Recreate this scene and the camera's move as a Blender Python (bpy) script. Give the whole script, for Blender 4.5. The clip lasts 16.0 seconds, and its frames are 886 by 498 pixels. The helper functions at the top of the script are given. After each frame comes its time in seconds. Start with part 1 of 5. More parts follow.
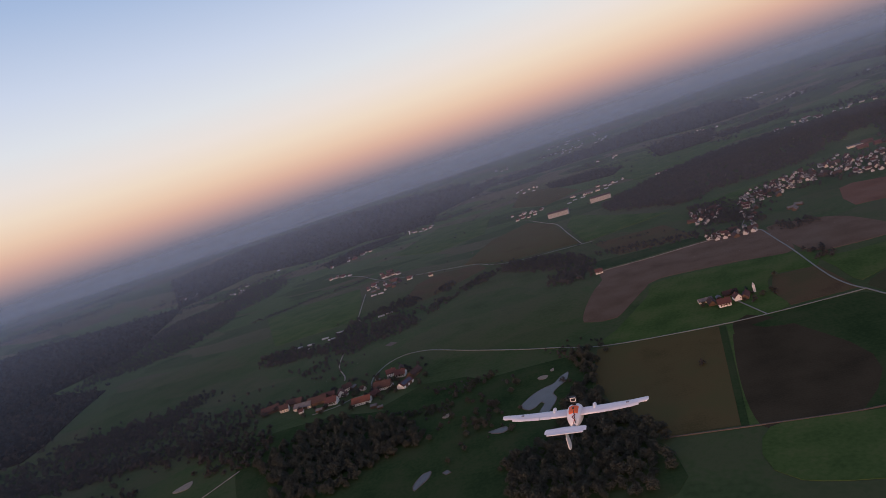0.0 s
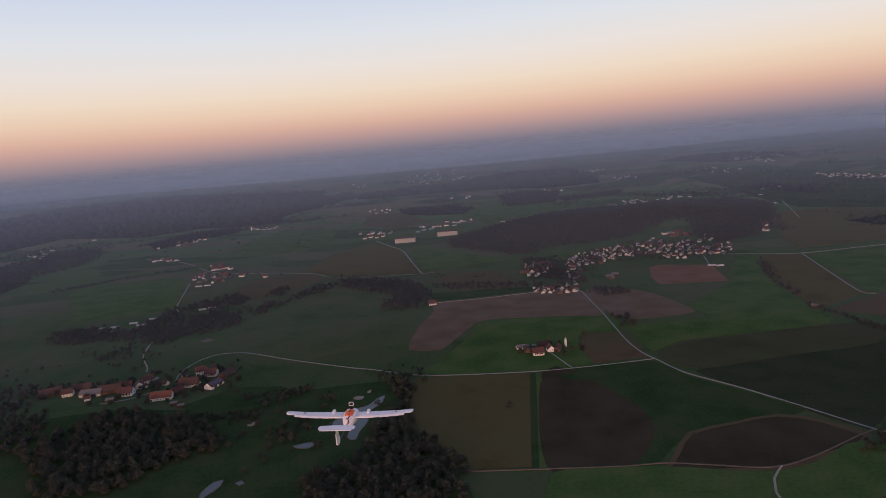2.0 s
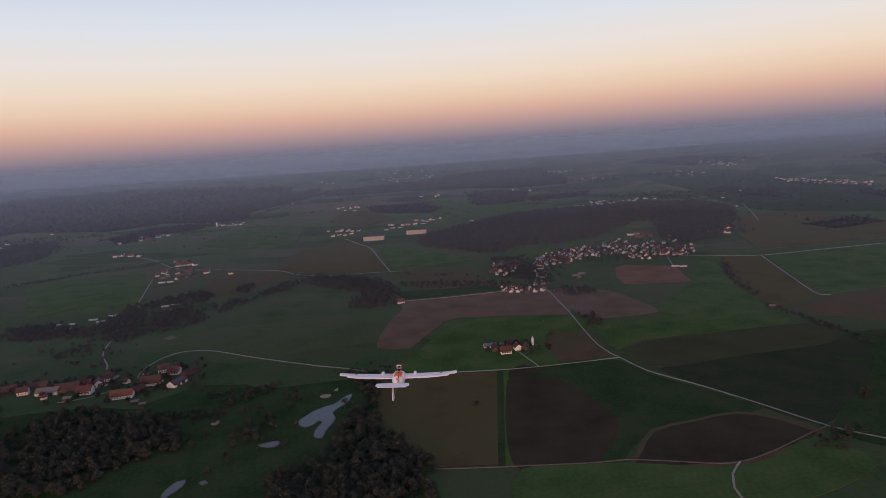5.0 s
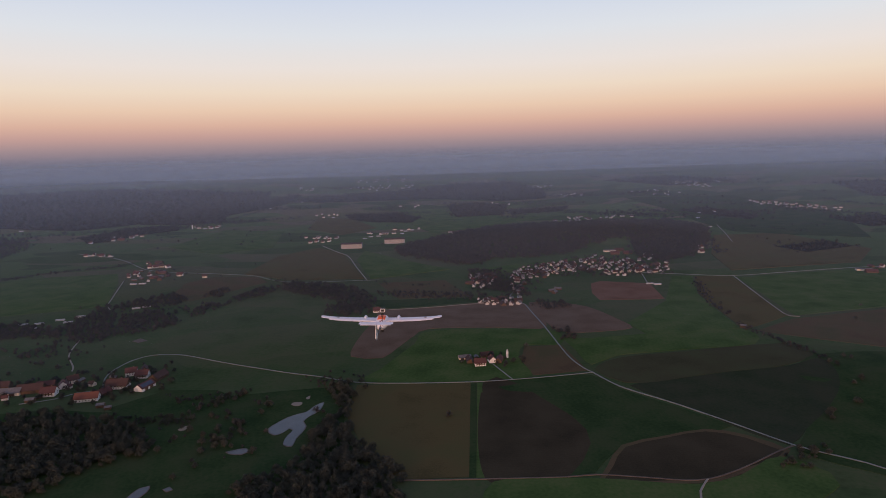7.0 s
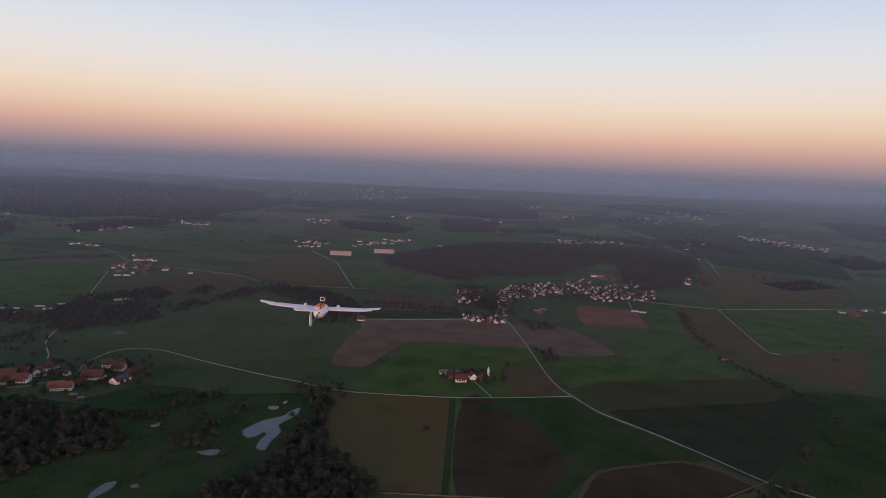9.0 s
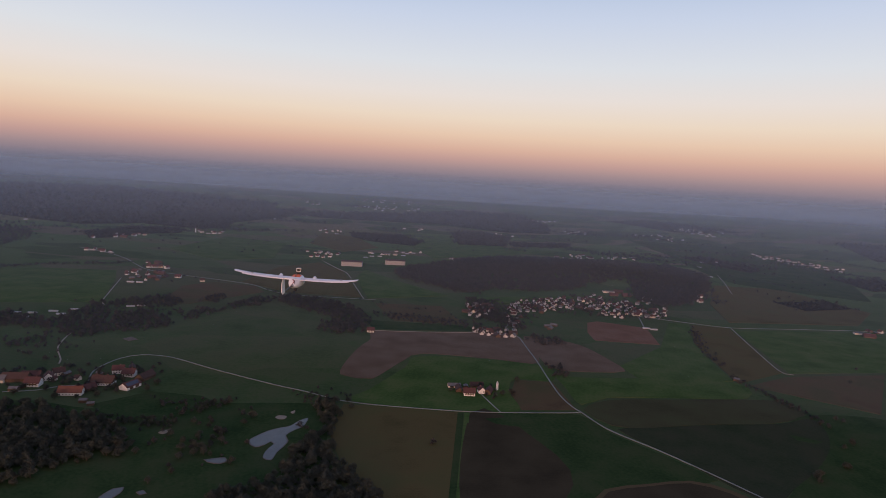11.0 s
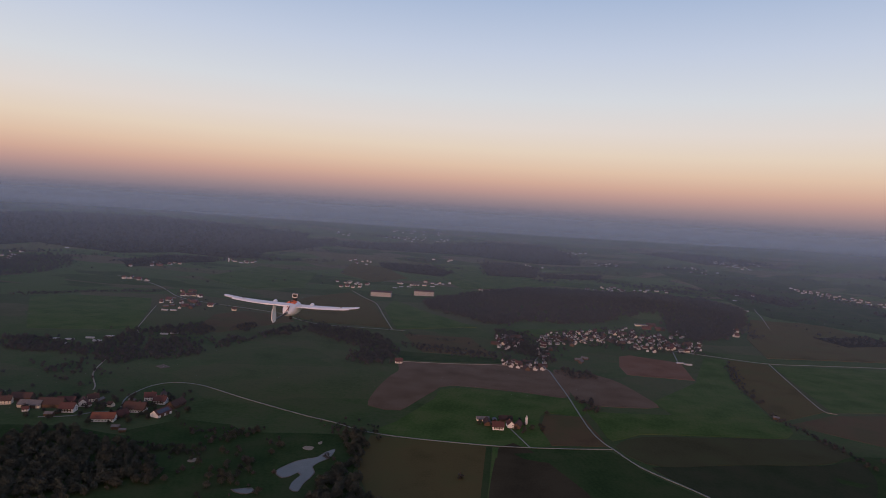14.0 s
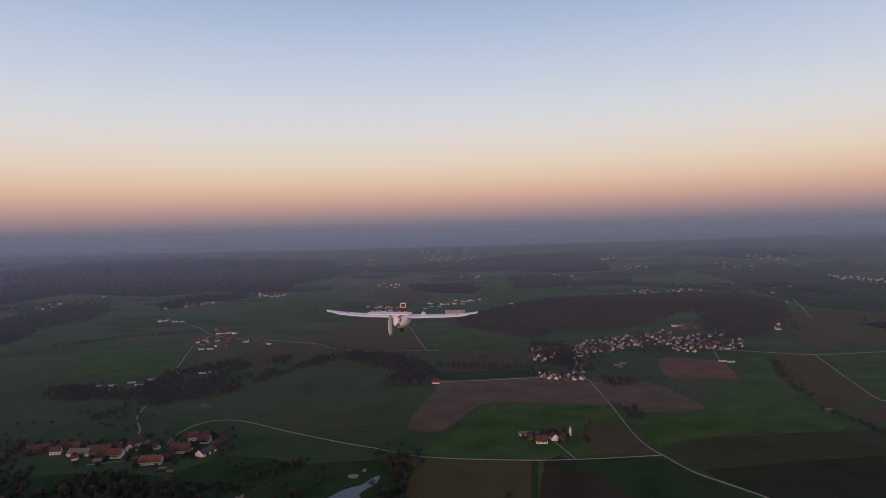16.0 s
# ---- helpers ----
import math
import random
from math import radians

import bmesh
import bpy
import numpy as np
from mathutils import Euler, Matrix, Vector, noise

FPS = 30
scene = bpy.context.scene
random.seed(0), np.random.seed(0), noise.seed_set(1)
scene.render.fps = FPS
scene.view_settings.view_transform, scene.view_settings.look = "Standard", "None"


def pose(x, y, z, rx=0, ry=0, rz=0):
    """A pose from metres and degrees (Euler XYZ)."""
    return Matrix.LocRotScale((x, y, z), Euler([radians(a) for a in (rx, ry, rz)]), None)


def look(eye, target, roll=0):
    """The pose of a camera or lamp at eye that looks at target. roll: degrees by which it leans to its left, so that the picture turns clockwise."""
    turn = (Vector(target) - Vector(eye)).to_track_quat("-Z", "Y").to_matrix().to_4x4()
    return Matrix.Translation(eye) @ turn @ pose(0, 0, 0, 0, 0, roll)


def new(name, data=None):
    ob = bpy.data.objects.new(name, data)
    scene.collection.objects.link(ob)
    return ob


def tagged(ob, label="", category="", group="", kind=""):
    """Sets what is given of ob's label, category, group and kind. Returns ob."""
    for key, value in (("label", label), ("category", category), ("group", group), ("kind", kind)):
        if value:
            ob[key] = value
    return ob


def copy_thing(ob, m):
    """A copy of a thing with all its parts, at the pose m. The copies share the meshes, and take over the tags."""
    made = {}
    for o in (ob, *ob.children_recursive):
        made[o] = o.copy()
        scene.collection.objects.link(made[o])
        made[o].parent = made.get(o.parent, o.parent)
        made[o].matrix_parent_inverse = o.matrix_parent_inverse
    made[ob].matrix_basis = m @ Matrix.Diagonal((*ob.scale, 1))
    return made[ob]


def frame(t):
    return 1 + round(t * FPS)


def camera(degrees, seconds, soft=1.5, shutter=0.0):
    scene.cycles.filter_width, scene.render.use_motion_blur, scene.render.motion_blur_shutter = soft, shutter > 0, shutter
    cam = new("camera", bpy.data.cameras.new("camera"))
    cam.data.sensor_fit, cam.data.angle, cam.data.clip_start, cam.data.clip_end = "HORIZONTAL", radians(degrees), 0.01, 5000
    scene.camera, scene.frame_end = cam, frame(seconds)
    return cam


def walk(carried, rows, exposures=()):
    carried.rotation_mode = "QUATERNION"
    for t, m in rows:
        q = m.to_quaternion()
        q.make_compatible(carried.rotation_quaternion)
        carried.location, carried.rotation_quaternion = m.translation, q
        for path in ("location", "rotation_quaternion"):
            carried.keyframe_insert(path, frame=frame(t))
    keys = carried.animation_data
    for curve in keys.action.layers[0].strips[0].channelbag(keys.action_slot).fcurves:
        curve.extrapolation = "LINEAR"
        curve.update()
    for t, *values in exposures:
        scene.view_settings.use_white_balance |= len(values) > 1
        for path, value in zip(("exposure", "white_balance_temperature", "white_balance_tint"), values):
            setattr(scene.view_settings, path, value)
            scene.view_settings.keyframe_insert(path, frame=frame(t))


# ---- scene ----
# ---- the camera and its flight: seconds, place, yaw, pitch, lean ----
cam = camera(71.0, 16.0, 0.8)
ROWS = [
    (0.0, 0.446, 1.422, 320.719, 19.48, -8.23, -18.51),
    (0.5, 0.205, 1.214, 320.694, 15.58, -8.17, -17.59),
    (1.0, 0.211, 1.147, 320.690, 11.20, -7.89, -16.07),
    (1.5, 0.498, 1.011, 320.765, 7.98, -9.06, -10.72),
    (2.0, 0.915, 0.709, 320.820, 4.96, -9.51, -5.05),
    (2.5, 1.196, 0.523, 321.069, 3.99, -9.04, -2.70),
    (3.0, 1.286, 0.243, 321.337, 3.58, -9.04, -2.33),
    (3.5, 1.070, 0.111, 321.492, 3.28, -9.38, -2.88),
    (4.0, 0.670, 0.047, 321.312, 2.79, -9.88, -3.96),
    (6.5, -0.037, -0.014, 320.095, 0.35, -9.38, -2.45),
    (7.0, 0.000, 0.000, 320.000, -0.08, -8.96, -1.69),
    (7.5, 0.077, 0.036, 319.969, -0.47, -8.55, -1.08),
    (8.0, 0.193, -0.007, 319.935, -0.73, -8.28, -0.09),
    (8.5, 0.360, -0.061, 319.827, -1.03, -7.92, 0.96),
    (9.0, 0.501, -0.075, 319.812, -1.04, -7.69, 2.59),
    (11.5, 0.967, 0.144, 319.212, 0.29, -6.10, 3.61),
    (12.0, 1.108, 0.181, 319.078, 0.70, -5.54, 3.81),
    (12.5, 1.182, 0.280, 319.005, 1.06, -4.83, 4.18),
    (13.0, 1.218, 0.455, 319.007, 1.58, -4.25, 4.44),
    (13.5, 1.169, 0.617, 319.150, 2.23, -3.97, 4.18),
    (14.0, 1.011, 0.792, 319.236, 2.94, -3.87, 3.66),
    (14.5, 0.798, 0.976, 319.048, 3.68, -3.34, 3.02),
    (15.0, 0.660, 1.023, 318.867, 4.49, -2.82, 1.93),
    (15.5, 0.444, 1.153, 318.943, 5.25, -2.55, 0.43),
    (16.0, 0.184, 1.312, 318.991, 5.37, -2.27, -1.49),
]
walk(cam, [(t, pose(x, y, z, 0, 0, yaw) @ pose(0, 0, 0, 90 + pitch) @ pose(0, 0, 0, 0, 0, lean)) for t, x, y, z, yaw, pitch, lean in ROWS], [(0.0, 0.0), (9.0, -0.02), (12.0, -0.07), (14.0, -0.15), (16.0, -0.17)])

# ---- dusk sky, the last light from behind, exposure ----
def lin(r, g, b):
    """Linear colour from display values 0 to 255."""
    return tuple(((c / 255 + 0.055) / 1.055) ** 2.4 if c > 10 else c / 3294 for c in (r, g, b)) + (1.0,)


world = bpy.data.worlds.new("dusk_sky")
scene.world = world
world.use_nodes = True
wn, wl = world.node_tree.nodes, world.node_tree.links
wn.clear()
w_out, w_bg = wn.new("ShaderNodeOutputWorld"), wn.new("ShaderNodeBackground")
w_tc, w_sep, w_map, w_ramp = wn.new("ShaderNodeTexCoord"), wn.new("ShaderNodeSeparateXYZ"), wn.new("ShaderNodeMapRange"), wn.new("ShaderNodeValToRGB")
w_sky, w_add, w_glow, w_side = wn.new("ShaderNodeTexSky"), wn.new("ShaderNodeMix"), wn.new("ShaderNodeMix"), wn.new("ShaderNodeMapRange")
LOW, HIGH = -0.12, 1.0
# elevation in degrees and the sky's colour there
SKY = [
    (-5.7, 58, 64, 73), (-2.9, 75, 80, 92), (-1.5, 88, 92, 107), (-0.4, 110, 110, 126), (0.2, 134, 124, 137), (0.9, 161, 139, 144),
    (1.8, 195, 157, 151), (2.7, 218, 177, 159), (3.9, 232, 200, 176), (5.4, 237, 217, 197), (7.4, 234, 224, 218),
    (10.1, 222, 225, 231), (14.0, 203, 213, 233), (19.9, 166, 187, 221), (27.5, 129, 158, 208), (55.0, 86, 116, 172), (90.0, 70, 98, 152),
]
w_map.inputs["From Min"].default_value, w_map.inputs["From Max"].default_value = LOW, HIGH
while len(w_ramp.color_ramp.elements) < len(SKY):
    w_ramp.color_ramp.elements.new(1.0)
for stop, (deg, r, g, b) in zip(w_ramp.color_ramp.elements, SKY):
    stop.position = (math.sin(radians(deg)) - LOW) / (HIGH - LOW)
    stop.color = lin(r, g, b)
# the western half of the sky, where the sun has just gone, glows warmer
w_side.interpolation_type = "SMOOTHSTEP"
for key, value in (("From Min", 0.1), ("From Max", -1.0), ("To Min", 0.0), ("To Max", 0.55)):
    w_side.inputs[key].default_value = value
w_glow.data_type, w_glow.blend_type = "RGBA", "MIX"
w_glow.inputs["B"].default_value = (1.0, 0.62, 0.42, 1.0)
w_sky.sky_type, w_sky.sun_disc = "NISHITA", False
w_sky.sun_elevation, w_sky.sun_rotation = radians(3.0), radians(188.0)
w_add.data_type, w_add.blend_type = "RGBA", "ADD"
w_add.inputs["Factor"].default_value = 0.003
wl.new(w_tc.outputs["Generated"], w_sep.inputs[0])
wl.new(w_sep.outputs["Z"], w_map.inputs["Value"])
wl.new(w_sep.outputs["Y"], w_side.inputs["Value"])
wl.new(w_map.outputs[0], w_ramp.inputs["Fac"])
wl.new(w_side.outputs[0], w_glow.inputs["Factor"])
wl.new(w_ramp.outputs["Color"], w_glow.inputs["A"])
wl.new(w_glow.outputs["Result"], w_add.inputs["A"])
wl.new(w_sky.outputs["Color"], w_add.inputs["B"])
wl.new(w_add.outputs["Result"], w_bg.inputs["Color"])
w_bg.inputs["Strength"].default_value = 1.0
wl.new(w_bg.outputs[0], w_out.inputs["Surface"])

sun = new("sun", bpy.data.lights.new("sun", "SUN"))
sun.data.energy, sun.data.angle, sun.data.color = 2.5, radians(10), (1.0, 0.53, 0.38)
sun.matrix_world = look((0, 0, 0), (0.14, 1.0, -0.05))


# ---- materials ----
def shader(name, colors, scale=1.0, fine=20.0, rough=0.9, bump=0.3, metal=0.0, detail=6.0, lines=None, spread=(0.3, 0.7), island=0.0, spec=0.3):
    """A surface: colours mixed by a broad and a fine noise in metres, with relief. lines: (angle, spacing in m, strength) of furrows or rows."""
    m = bpy.data.materials.new(name)
    m.use_nodes = True
    n, l = m.node_tree.nodes, m.node_tree.links
    b = n["Principled BSDF"]
    b.inputs["Roughness"].default_value, b.inputs["Metallic"].default_value = rough, metal
    b.inputs["Specular IOR Level"].default_value = spec
    geo = n.new("ShaderNodeNewGeometry")
    broad, small, mix, ramp = n.new("ShaderNodeTexNoise"), n.new("ShaderNodeTexNoise"), n.new("ShaderNodeMath"), n.new("ShaderNodeValToRGB")
    broad.inputs["Scale"].default_value, broad.inputs["Detail"].default_value = scale, detail
    small.inputs["Scale"].default_value, small.inputs["Detail"].default_value = fine, 3.0
    l.new(geo.outputs["Position"], broad.inputs["Vector"])
    l.new(geo.outputs["Position"], small.inputs["Vector"])
    mix.operation = "MULTIPLY_ADD"
    mix.inputs[1].default_value = 0.35
    l.new(small.outputs["Fac"], mix.inputs[0])
    half = n.new("ShaderNodeMath")
    half.operation = "MULTIPLY_ADD"
    half.inputs[1].default_value, half.inputs[2].default_value = 0.65 if not island else 0.4, 0.0
    l.new(broad.outputs["Fac"], half.inputs[0])
    last = half
    if island:
        own = n.new("ShaderNodeMath")
        own.operation, own.inputs[1].default_value = "MULTIPLY_ADD", island
        l.new(geo.outputs["Random Per Island"], own.inputs[0])
        l.new(half.outputs[0], own.inputs[2])
        last = own
    if lines:
        angle, gap, strength = lines
        turn, wave, amount = n.new("ShaderNodeMapping"), n.new("ShaderNodeTexWave"), n.new("ShaderNodeMath")
        turn.inputs["Rotation"].default_value = (0, 0, radians(angle))
        wave.inputs["Scale"].default_value, wave.inputs["Distortion"].default_value = 0.314 / gap, 1.5
        wave.inputs["Detail"].default_value, wave.inputs["Detail Scale"].default_value = 2.0, 0.3
        amount.operation, amount.inputs[1].default_value = "MULTIPLY_ADD", strength
        l.new(geo.outputs["Position"], turn.inputs["Vector"])
        l.new(turn.outputs[0], wave.inputs["Vector"])
        l.new(wave.outputs["Fac"], amount.inputs[0])
        l.new(last.outputs[0], amount.inputs[2])
        last = amount
    l.new(last.outputs[0], mix.inputs[2])
    l.new(mix.outputs[0], ramp.inputs["Fac"])
    lo, hi = spread
    while len(ramp.color_ramp.elements) < len(colors):
        ramp.color_ramp.elements.new(1.0)
    for i, (stop, c) in enumerate(zip(ramp.color_ramp.elements, colors)):
        stop.position = lo + (hi - lo) * i / max(1, len(colors) - 1)
        stop.color = (*c, 1.0)
    l.new(ramp.outputs["Color"], b.inputs["Base Color"])
    if bump:
        relief = n.new("ShaderNodeBump")
        relief.inputs["Strength"].default_value, relief.inputs["Distance"].default_value = bump, 0.3 / max(fine, 0.3)
        l.new(mix.outputs[0], relief.inputs["Height"])
        l.new(relief.outputs[0], b.inputs["Normal"])
    return m


GRASSLAND = shader("grassland", [(0.042, 0.062, 0.027), (0.055, 0.080, 0.034), (0.071, 0.083, 0.041), (0.058, 0.075, 0.036)], 0.012, 0.16, bump=0.2, spec=0.0, spread=(0.36, 0.64))


def patchwork(m):
    """Far parcels of grass, stubble and tilled earth over the open land."""
    n, l = m.node_tree.nodes, m.node_tree.links
    b = n["Principled BSDF"]
    grass = b.inputs["Base Color"].links[0].from_socket
    geo, turn, cells, pick, mix, amount = n.new("ShaderNodeNewGeometry"), n.new("ShaderNodeMapping"), n.new("ShaderNodeTexVoronoi"), n.new("ShaderNodeValToRGB"), n.new("ShaderNodeMix"), n.new("ShaderNodeMapRange")
    turn.inputs["Rotation"].default_value = (0, 0, radians(24))
    turn.inputs["Scale"].default_value = (0.0026, 0.0060, 0.0)
    cells.distance, cells.inputs["Scale"].default_value, cells.inputs["Randomness"].default_value = "MANHATTAN", 1.0, 0.8
    l.new(geo.outputs["Position"], turn.inputs["Vector"])
    l.new(turn.outputs[0], cells.inputs["Vector"])
    l.new(cells.outputs["Color"], pick.inputs["Fac"])
    pick.color_ramp.interpolation = "CONSTANT"
    shades = [(0.0, 0.046, 0.076, 0.028), (0.24, 0.086, 0.130, 0.048), (0.42, 0.128, 0.116, 0.062), (0.54, 0.044, 0.070, 0.029), (0.64, 0.158, 0.118, 0.080), (0.76, 0.092, 0.128, 0.052), (0.90, 0.112, 0.090, 0.058)]
    while len(pick.color_ramp.elements) < len(shades):
        pick.color_ramp.elements.new(1.0)
    for stop, (at, r, g, bl) in zip(pick.color_ramp.elements, shades):
        stop.position, stop.color = at, (r, g, bl, 1)
    mix.data_type = "RGBA"
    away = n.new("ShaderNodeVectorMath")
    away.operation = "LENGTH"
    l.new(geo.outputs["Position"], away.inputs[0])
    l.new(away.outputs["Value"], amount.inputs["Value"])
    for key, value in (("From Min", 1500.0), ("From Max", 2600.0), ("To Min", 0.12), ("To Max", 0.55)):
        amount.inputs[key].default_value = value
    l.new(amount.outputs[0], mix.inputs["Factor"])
    l.new(grass, mix.inputs["A"])
    l.new(pick.outputs["Color"], mix.inputs["B"])
    l.new(mix.outputs["Result"], b.inputs["Base Color"])


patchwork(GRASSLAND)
MEADOW = shader("meadow_grass", [(0.042, 0.072, 0.023), (0.059, 0.096, 0.030), (0.080, 0.104, 0.038)], 0.02, 0.25, lines=(12, 8, 0.021), bump=0.2, spec=0.0, spread=(0.37, 0.61))
DARKMEADOW = shader("dark_meadow_grass", [(0.024, 0.043, 0.017), (0.034, 0.056, 0.022), (0.046, 0.060, 0.027)], 0.02, 0.25, lines=(-20, 8, 0.017), bump=0.2, spec=0.0, spread=(0.37, 0.61))
OLIVE = shader("olive_stubble", [(0.072, 0.061, 0.027), (0.098, 0.077, 0.035), (0.086, 0.079, 0.034)], 0.015, 0.5, lines=(86, 5, 0.028), bump=0.3, spec=0.0, spread=(0.37, 0.61))
STUBBLE = shader("brown_stubble", [(0.081, 0.058, 0.035), (0.104, 0.075, 0.043), (0.081, 0.073, 0.038)], 0.015, 0.5, lines=(70, 5, 0.028), bump=0.3, spec=0.0, spread=(0.37, 0.61))
SOIL = shader("dark_soil", [(0.036, 0.031, 0.020), (0.048, 0.040, 0.025), (0.058, 0.048, 0.030)], 0.02, 0.6, lines=(84, 4, 0.028), bump=0.4, spec=0.0, spread=(0.37, 0.61))
PLOUGH = shader("ploughed_soil", [(0.1012, 0.0686, 0.045), (0.1334, 0.0911, 0.061), (0.1518, 0.1078, 0.075)], 0.02, 0.6, lines=(8, 4, 0.025), bump=0.4, spec=0.0, spread=(0.37, 0.61))
DULL = shader("dull_dark_pasture", [(0.030, 0.040, 0.021), (0.038, 0.046, 0.026), (0.046, 0.048, 0.029)], 0.02, 0.25, lines=(-20, 8, 0.017), bump=0.2, spec=0.0, spread=(0.37, 0.61))
FALLOW = shader("dull_fallow_grass", [(0.046, 0.048, 0.026), (0.060, 0.058, 0.032), (0.062, 0.066, 0.034)], 0.015, 0.4, lines=(-12, 6, 0.024), bump=0.3, spec=0.0, spread=(0.37, 0.61))
REDSOIL = shader("red_brown_ploughed_soil", [(0.130, 0.068, 0.043), (0.165, 0.088, 0.056), (0.180, 0.104, 0.070)], 0.02, 0.6, lines=(24, 4, 0.025), bump=0.4, spec=0.0, spread=(0.37, 0.61))
ASPHALT = shader("pale_asphalt", [(0.1462, 0.1568, 0.1344), (0.2021, 0.2176, 0.189)], 0.1, 2.0, bump=0.1)
GRAVEL = shader("pale_gravel", [(0.21, 0.18, 0.14), (0.31, 0.27, 0.215)], 0.1, 2.0, bump=0.2)
EARTH = shader("bare_earth", [(0.08, 0.06, 0.045), (0.13, 0.10, 0.075)], 0.1, 1.5, bump=0.3)
SAND = shader("bunker_sand", [(0.20, 0.165, 0.12), (0.27, 0.23, 0.17)], 0.2, 2.0, bump=0.2)
WATER = shader("pond_water", [(0.0924, 0.0864, 0.072), (0.1188, 0.1116, 0.0936)], 0.05, 0.6, rough=0.15, bump=0.02, spec=0.22)
LEAVES = shader("autumn_leaves", [(0.0202, 0.0261, 0.0199), (0.034, 0.0413, 0.031), (0.0515, 0.0532, 0.0422), (0.0414, 0.0522, 0.036), (0.0681, 0.0608, 0.0459)], 0.05, 0.3, island=0.25, spread=(0.32, 0.74), bump=0)
BARE = shader("bare_autumn_twigs", [(0.0262, 0.0284, 0.0265), (0.0349, 0.0361, 0.0337), (0.0463, 0.0445, 0.0408), (0.0594, 0.0521, 0.0459), (0.0411, 0.0455, 0.0367)], 0.05, 0.12, island=0.12, spread=(0.32, 0.64), bump=0)
# far twigs, darkened by the crowns' own shade painted into the colour
FARWOOD = shader("self_shaded_far_twigs", [(0.0149, 0.0158, 0.0154), (0.0257, 0.0252, 0.0231), (0.0396, 0.0368, 0.033)], 0.03, 0.12, island=0.12, spread=(0.32, 0.64), bump=0)
# litter colour with the shade under the far trees put into it
SHADED_LITTER = shader("shaded_leaf_litter", [(0.014, 0.013, 0.010), (0.023, 0.019, 0.015), (0.033, 0.026, 0.019)], 0.02, 0.2, bump=0.3, spec=0.0)
BARK = shader("bark", [(0.04, 0.032, 0.025), (0.075, 0.06, 0.048)], 1.0, 8.0, bump=0.5)


# ---- building blocks ----
def mesh_object(name, verts, faces, material, smooth=False):
    me = bpy.data.meshes.new(name)
    me.from_pydata(verts, [], faces)
    if material:
        me.materials.append(material)
    if smooth:
        me.polygons.foreach_set("use_smooth", [True] * len(me.polygons))
    return new(name, me)


def part(name, bm, material, parent, label=""):
    """Links a bmesh as one mesh object under a thing or a part."""
    me = bpy.data.meshes.new(name)
    bm.to_mesh(me)
    bm.free()
    me.materials.append(material)
    ob = new(name, me)
    ob.parent = parent
    return tagged(ob, label)


HILLS = [(200, 2090, 240, 170, 20), (650, 2210, 290, 230, 46)]


def far_rise(x, y):
    """The land climbs gently to an upland on the horizon."""
    q = np.clip((np.hypot(x, y) - 3000) / 1900, 0, 2)
    return np.where(q < 1, 135 * q * q * (3 - 2 * np.clip(q, 0, 1)), 135 + 40 * (q - 1))


def ground_z(x, y):
    """Height of the land: gentle swells, wooded rises and the far upland."""
    z = far_rise(x, y) + 4.0 * np.sin(x / 270 + 1) * np.sin(y / 340) * np.clip((y - 800) / 640, 0, 1) * np.clip((4700 - np.hypot(x, y)) / 600, 0, 1)
    for cx, cy, ax, ay, height in HILLS:
        z = z + height * np.exp(-(((x - cx) / ax) ** 2) - ((y - cy) / ay) ** 2)
    return z


def smooth_line(points, step, closed=False):
    """Points along a Catmull-Rom curve through the given plan points."""
    pts = [Vector(p) for p in points]
    n, out = len(pts), []
    for i in range(n if closed else n - 1):
        if closed:
            a, b, c, d = (pts[(i + k - 1) % n] for k in range(4))
        else:
            a, b, c, d = pts[max(i - 1, 0)], pts[i], pts[i + 1], pts[min(i + 2, n - 1)]
        count = max(1, int((c - b).length / step))
        for k in range(count):
            t = k / count
            out.append(0.5 * (2 * b + (c - a) * t + (2 * a - 5 * b + 4 * c - d) * t * t + (3 * b - a - 3 * c + d) * t ** 3))
    if not closed:
        out.append(pts[-1])
    return out


def inside(px, py, poly):
    """Which of the plan points lie inside the outline."""
    hit = np.zeros(len(px), bool)
    for (x0, y0), (x1, y1) in zip(poly, poly[1:] + poly[:1]):
        if y0 != y1:
            hit ^= ((y0 > py) != (y1 > py)) & (px < (x1 - x0) * (py - y0) / (y1 - y0) + x0)
    return hit


# ---- the land ----
def build_ground():
    xs = np.concatenate([np.linspace(-16000, -7500, 9), np.arange(-7000, -4200, 100), np.arange(-4200, 4201, 40), np.arange(4300, 7001, 100), np.linspace(7500, 16000, 9)])
    ys = np.concatenate([np.linspace(-12000, -700, 10), np.arange(-400, 5201, 40), np.arange(5300, 7001, 100), np.linspace(7500, 16000, 9)])
    gx, gy = np.meshgrid(xs, ys)
    verts = np.column_stack([gx.ravel(), gy.ravel(), ground_z(gx, gy).ravel()])
    nx, ny = len(xs), len(ys)
    i = (np.arange(ny - 1)[:, None] * nx + np.arange(nx - 1)[None, :]).ravel()
    ob = mesh_object("ground", verts.tolist(), np.column_stack([i, i + 1, i + nx + 1, i + nx]).tolist(), GRASSLAND, True)
    tagged(ob, "rolling green and brown farmland reaching the horizon", "ground", kind="structure")


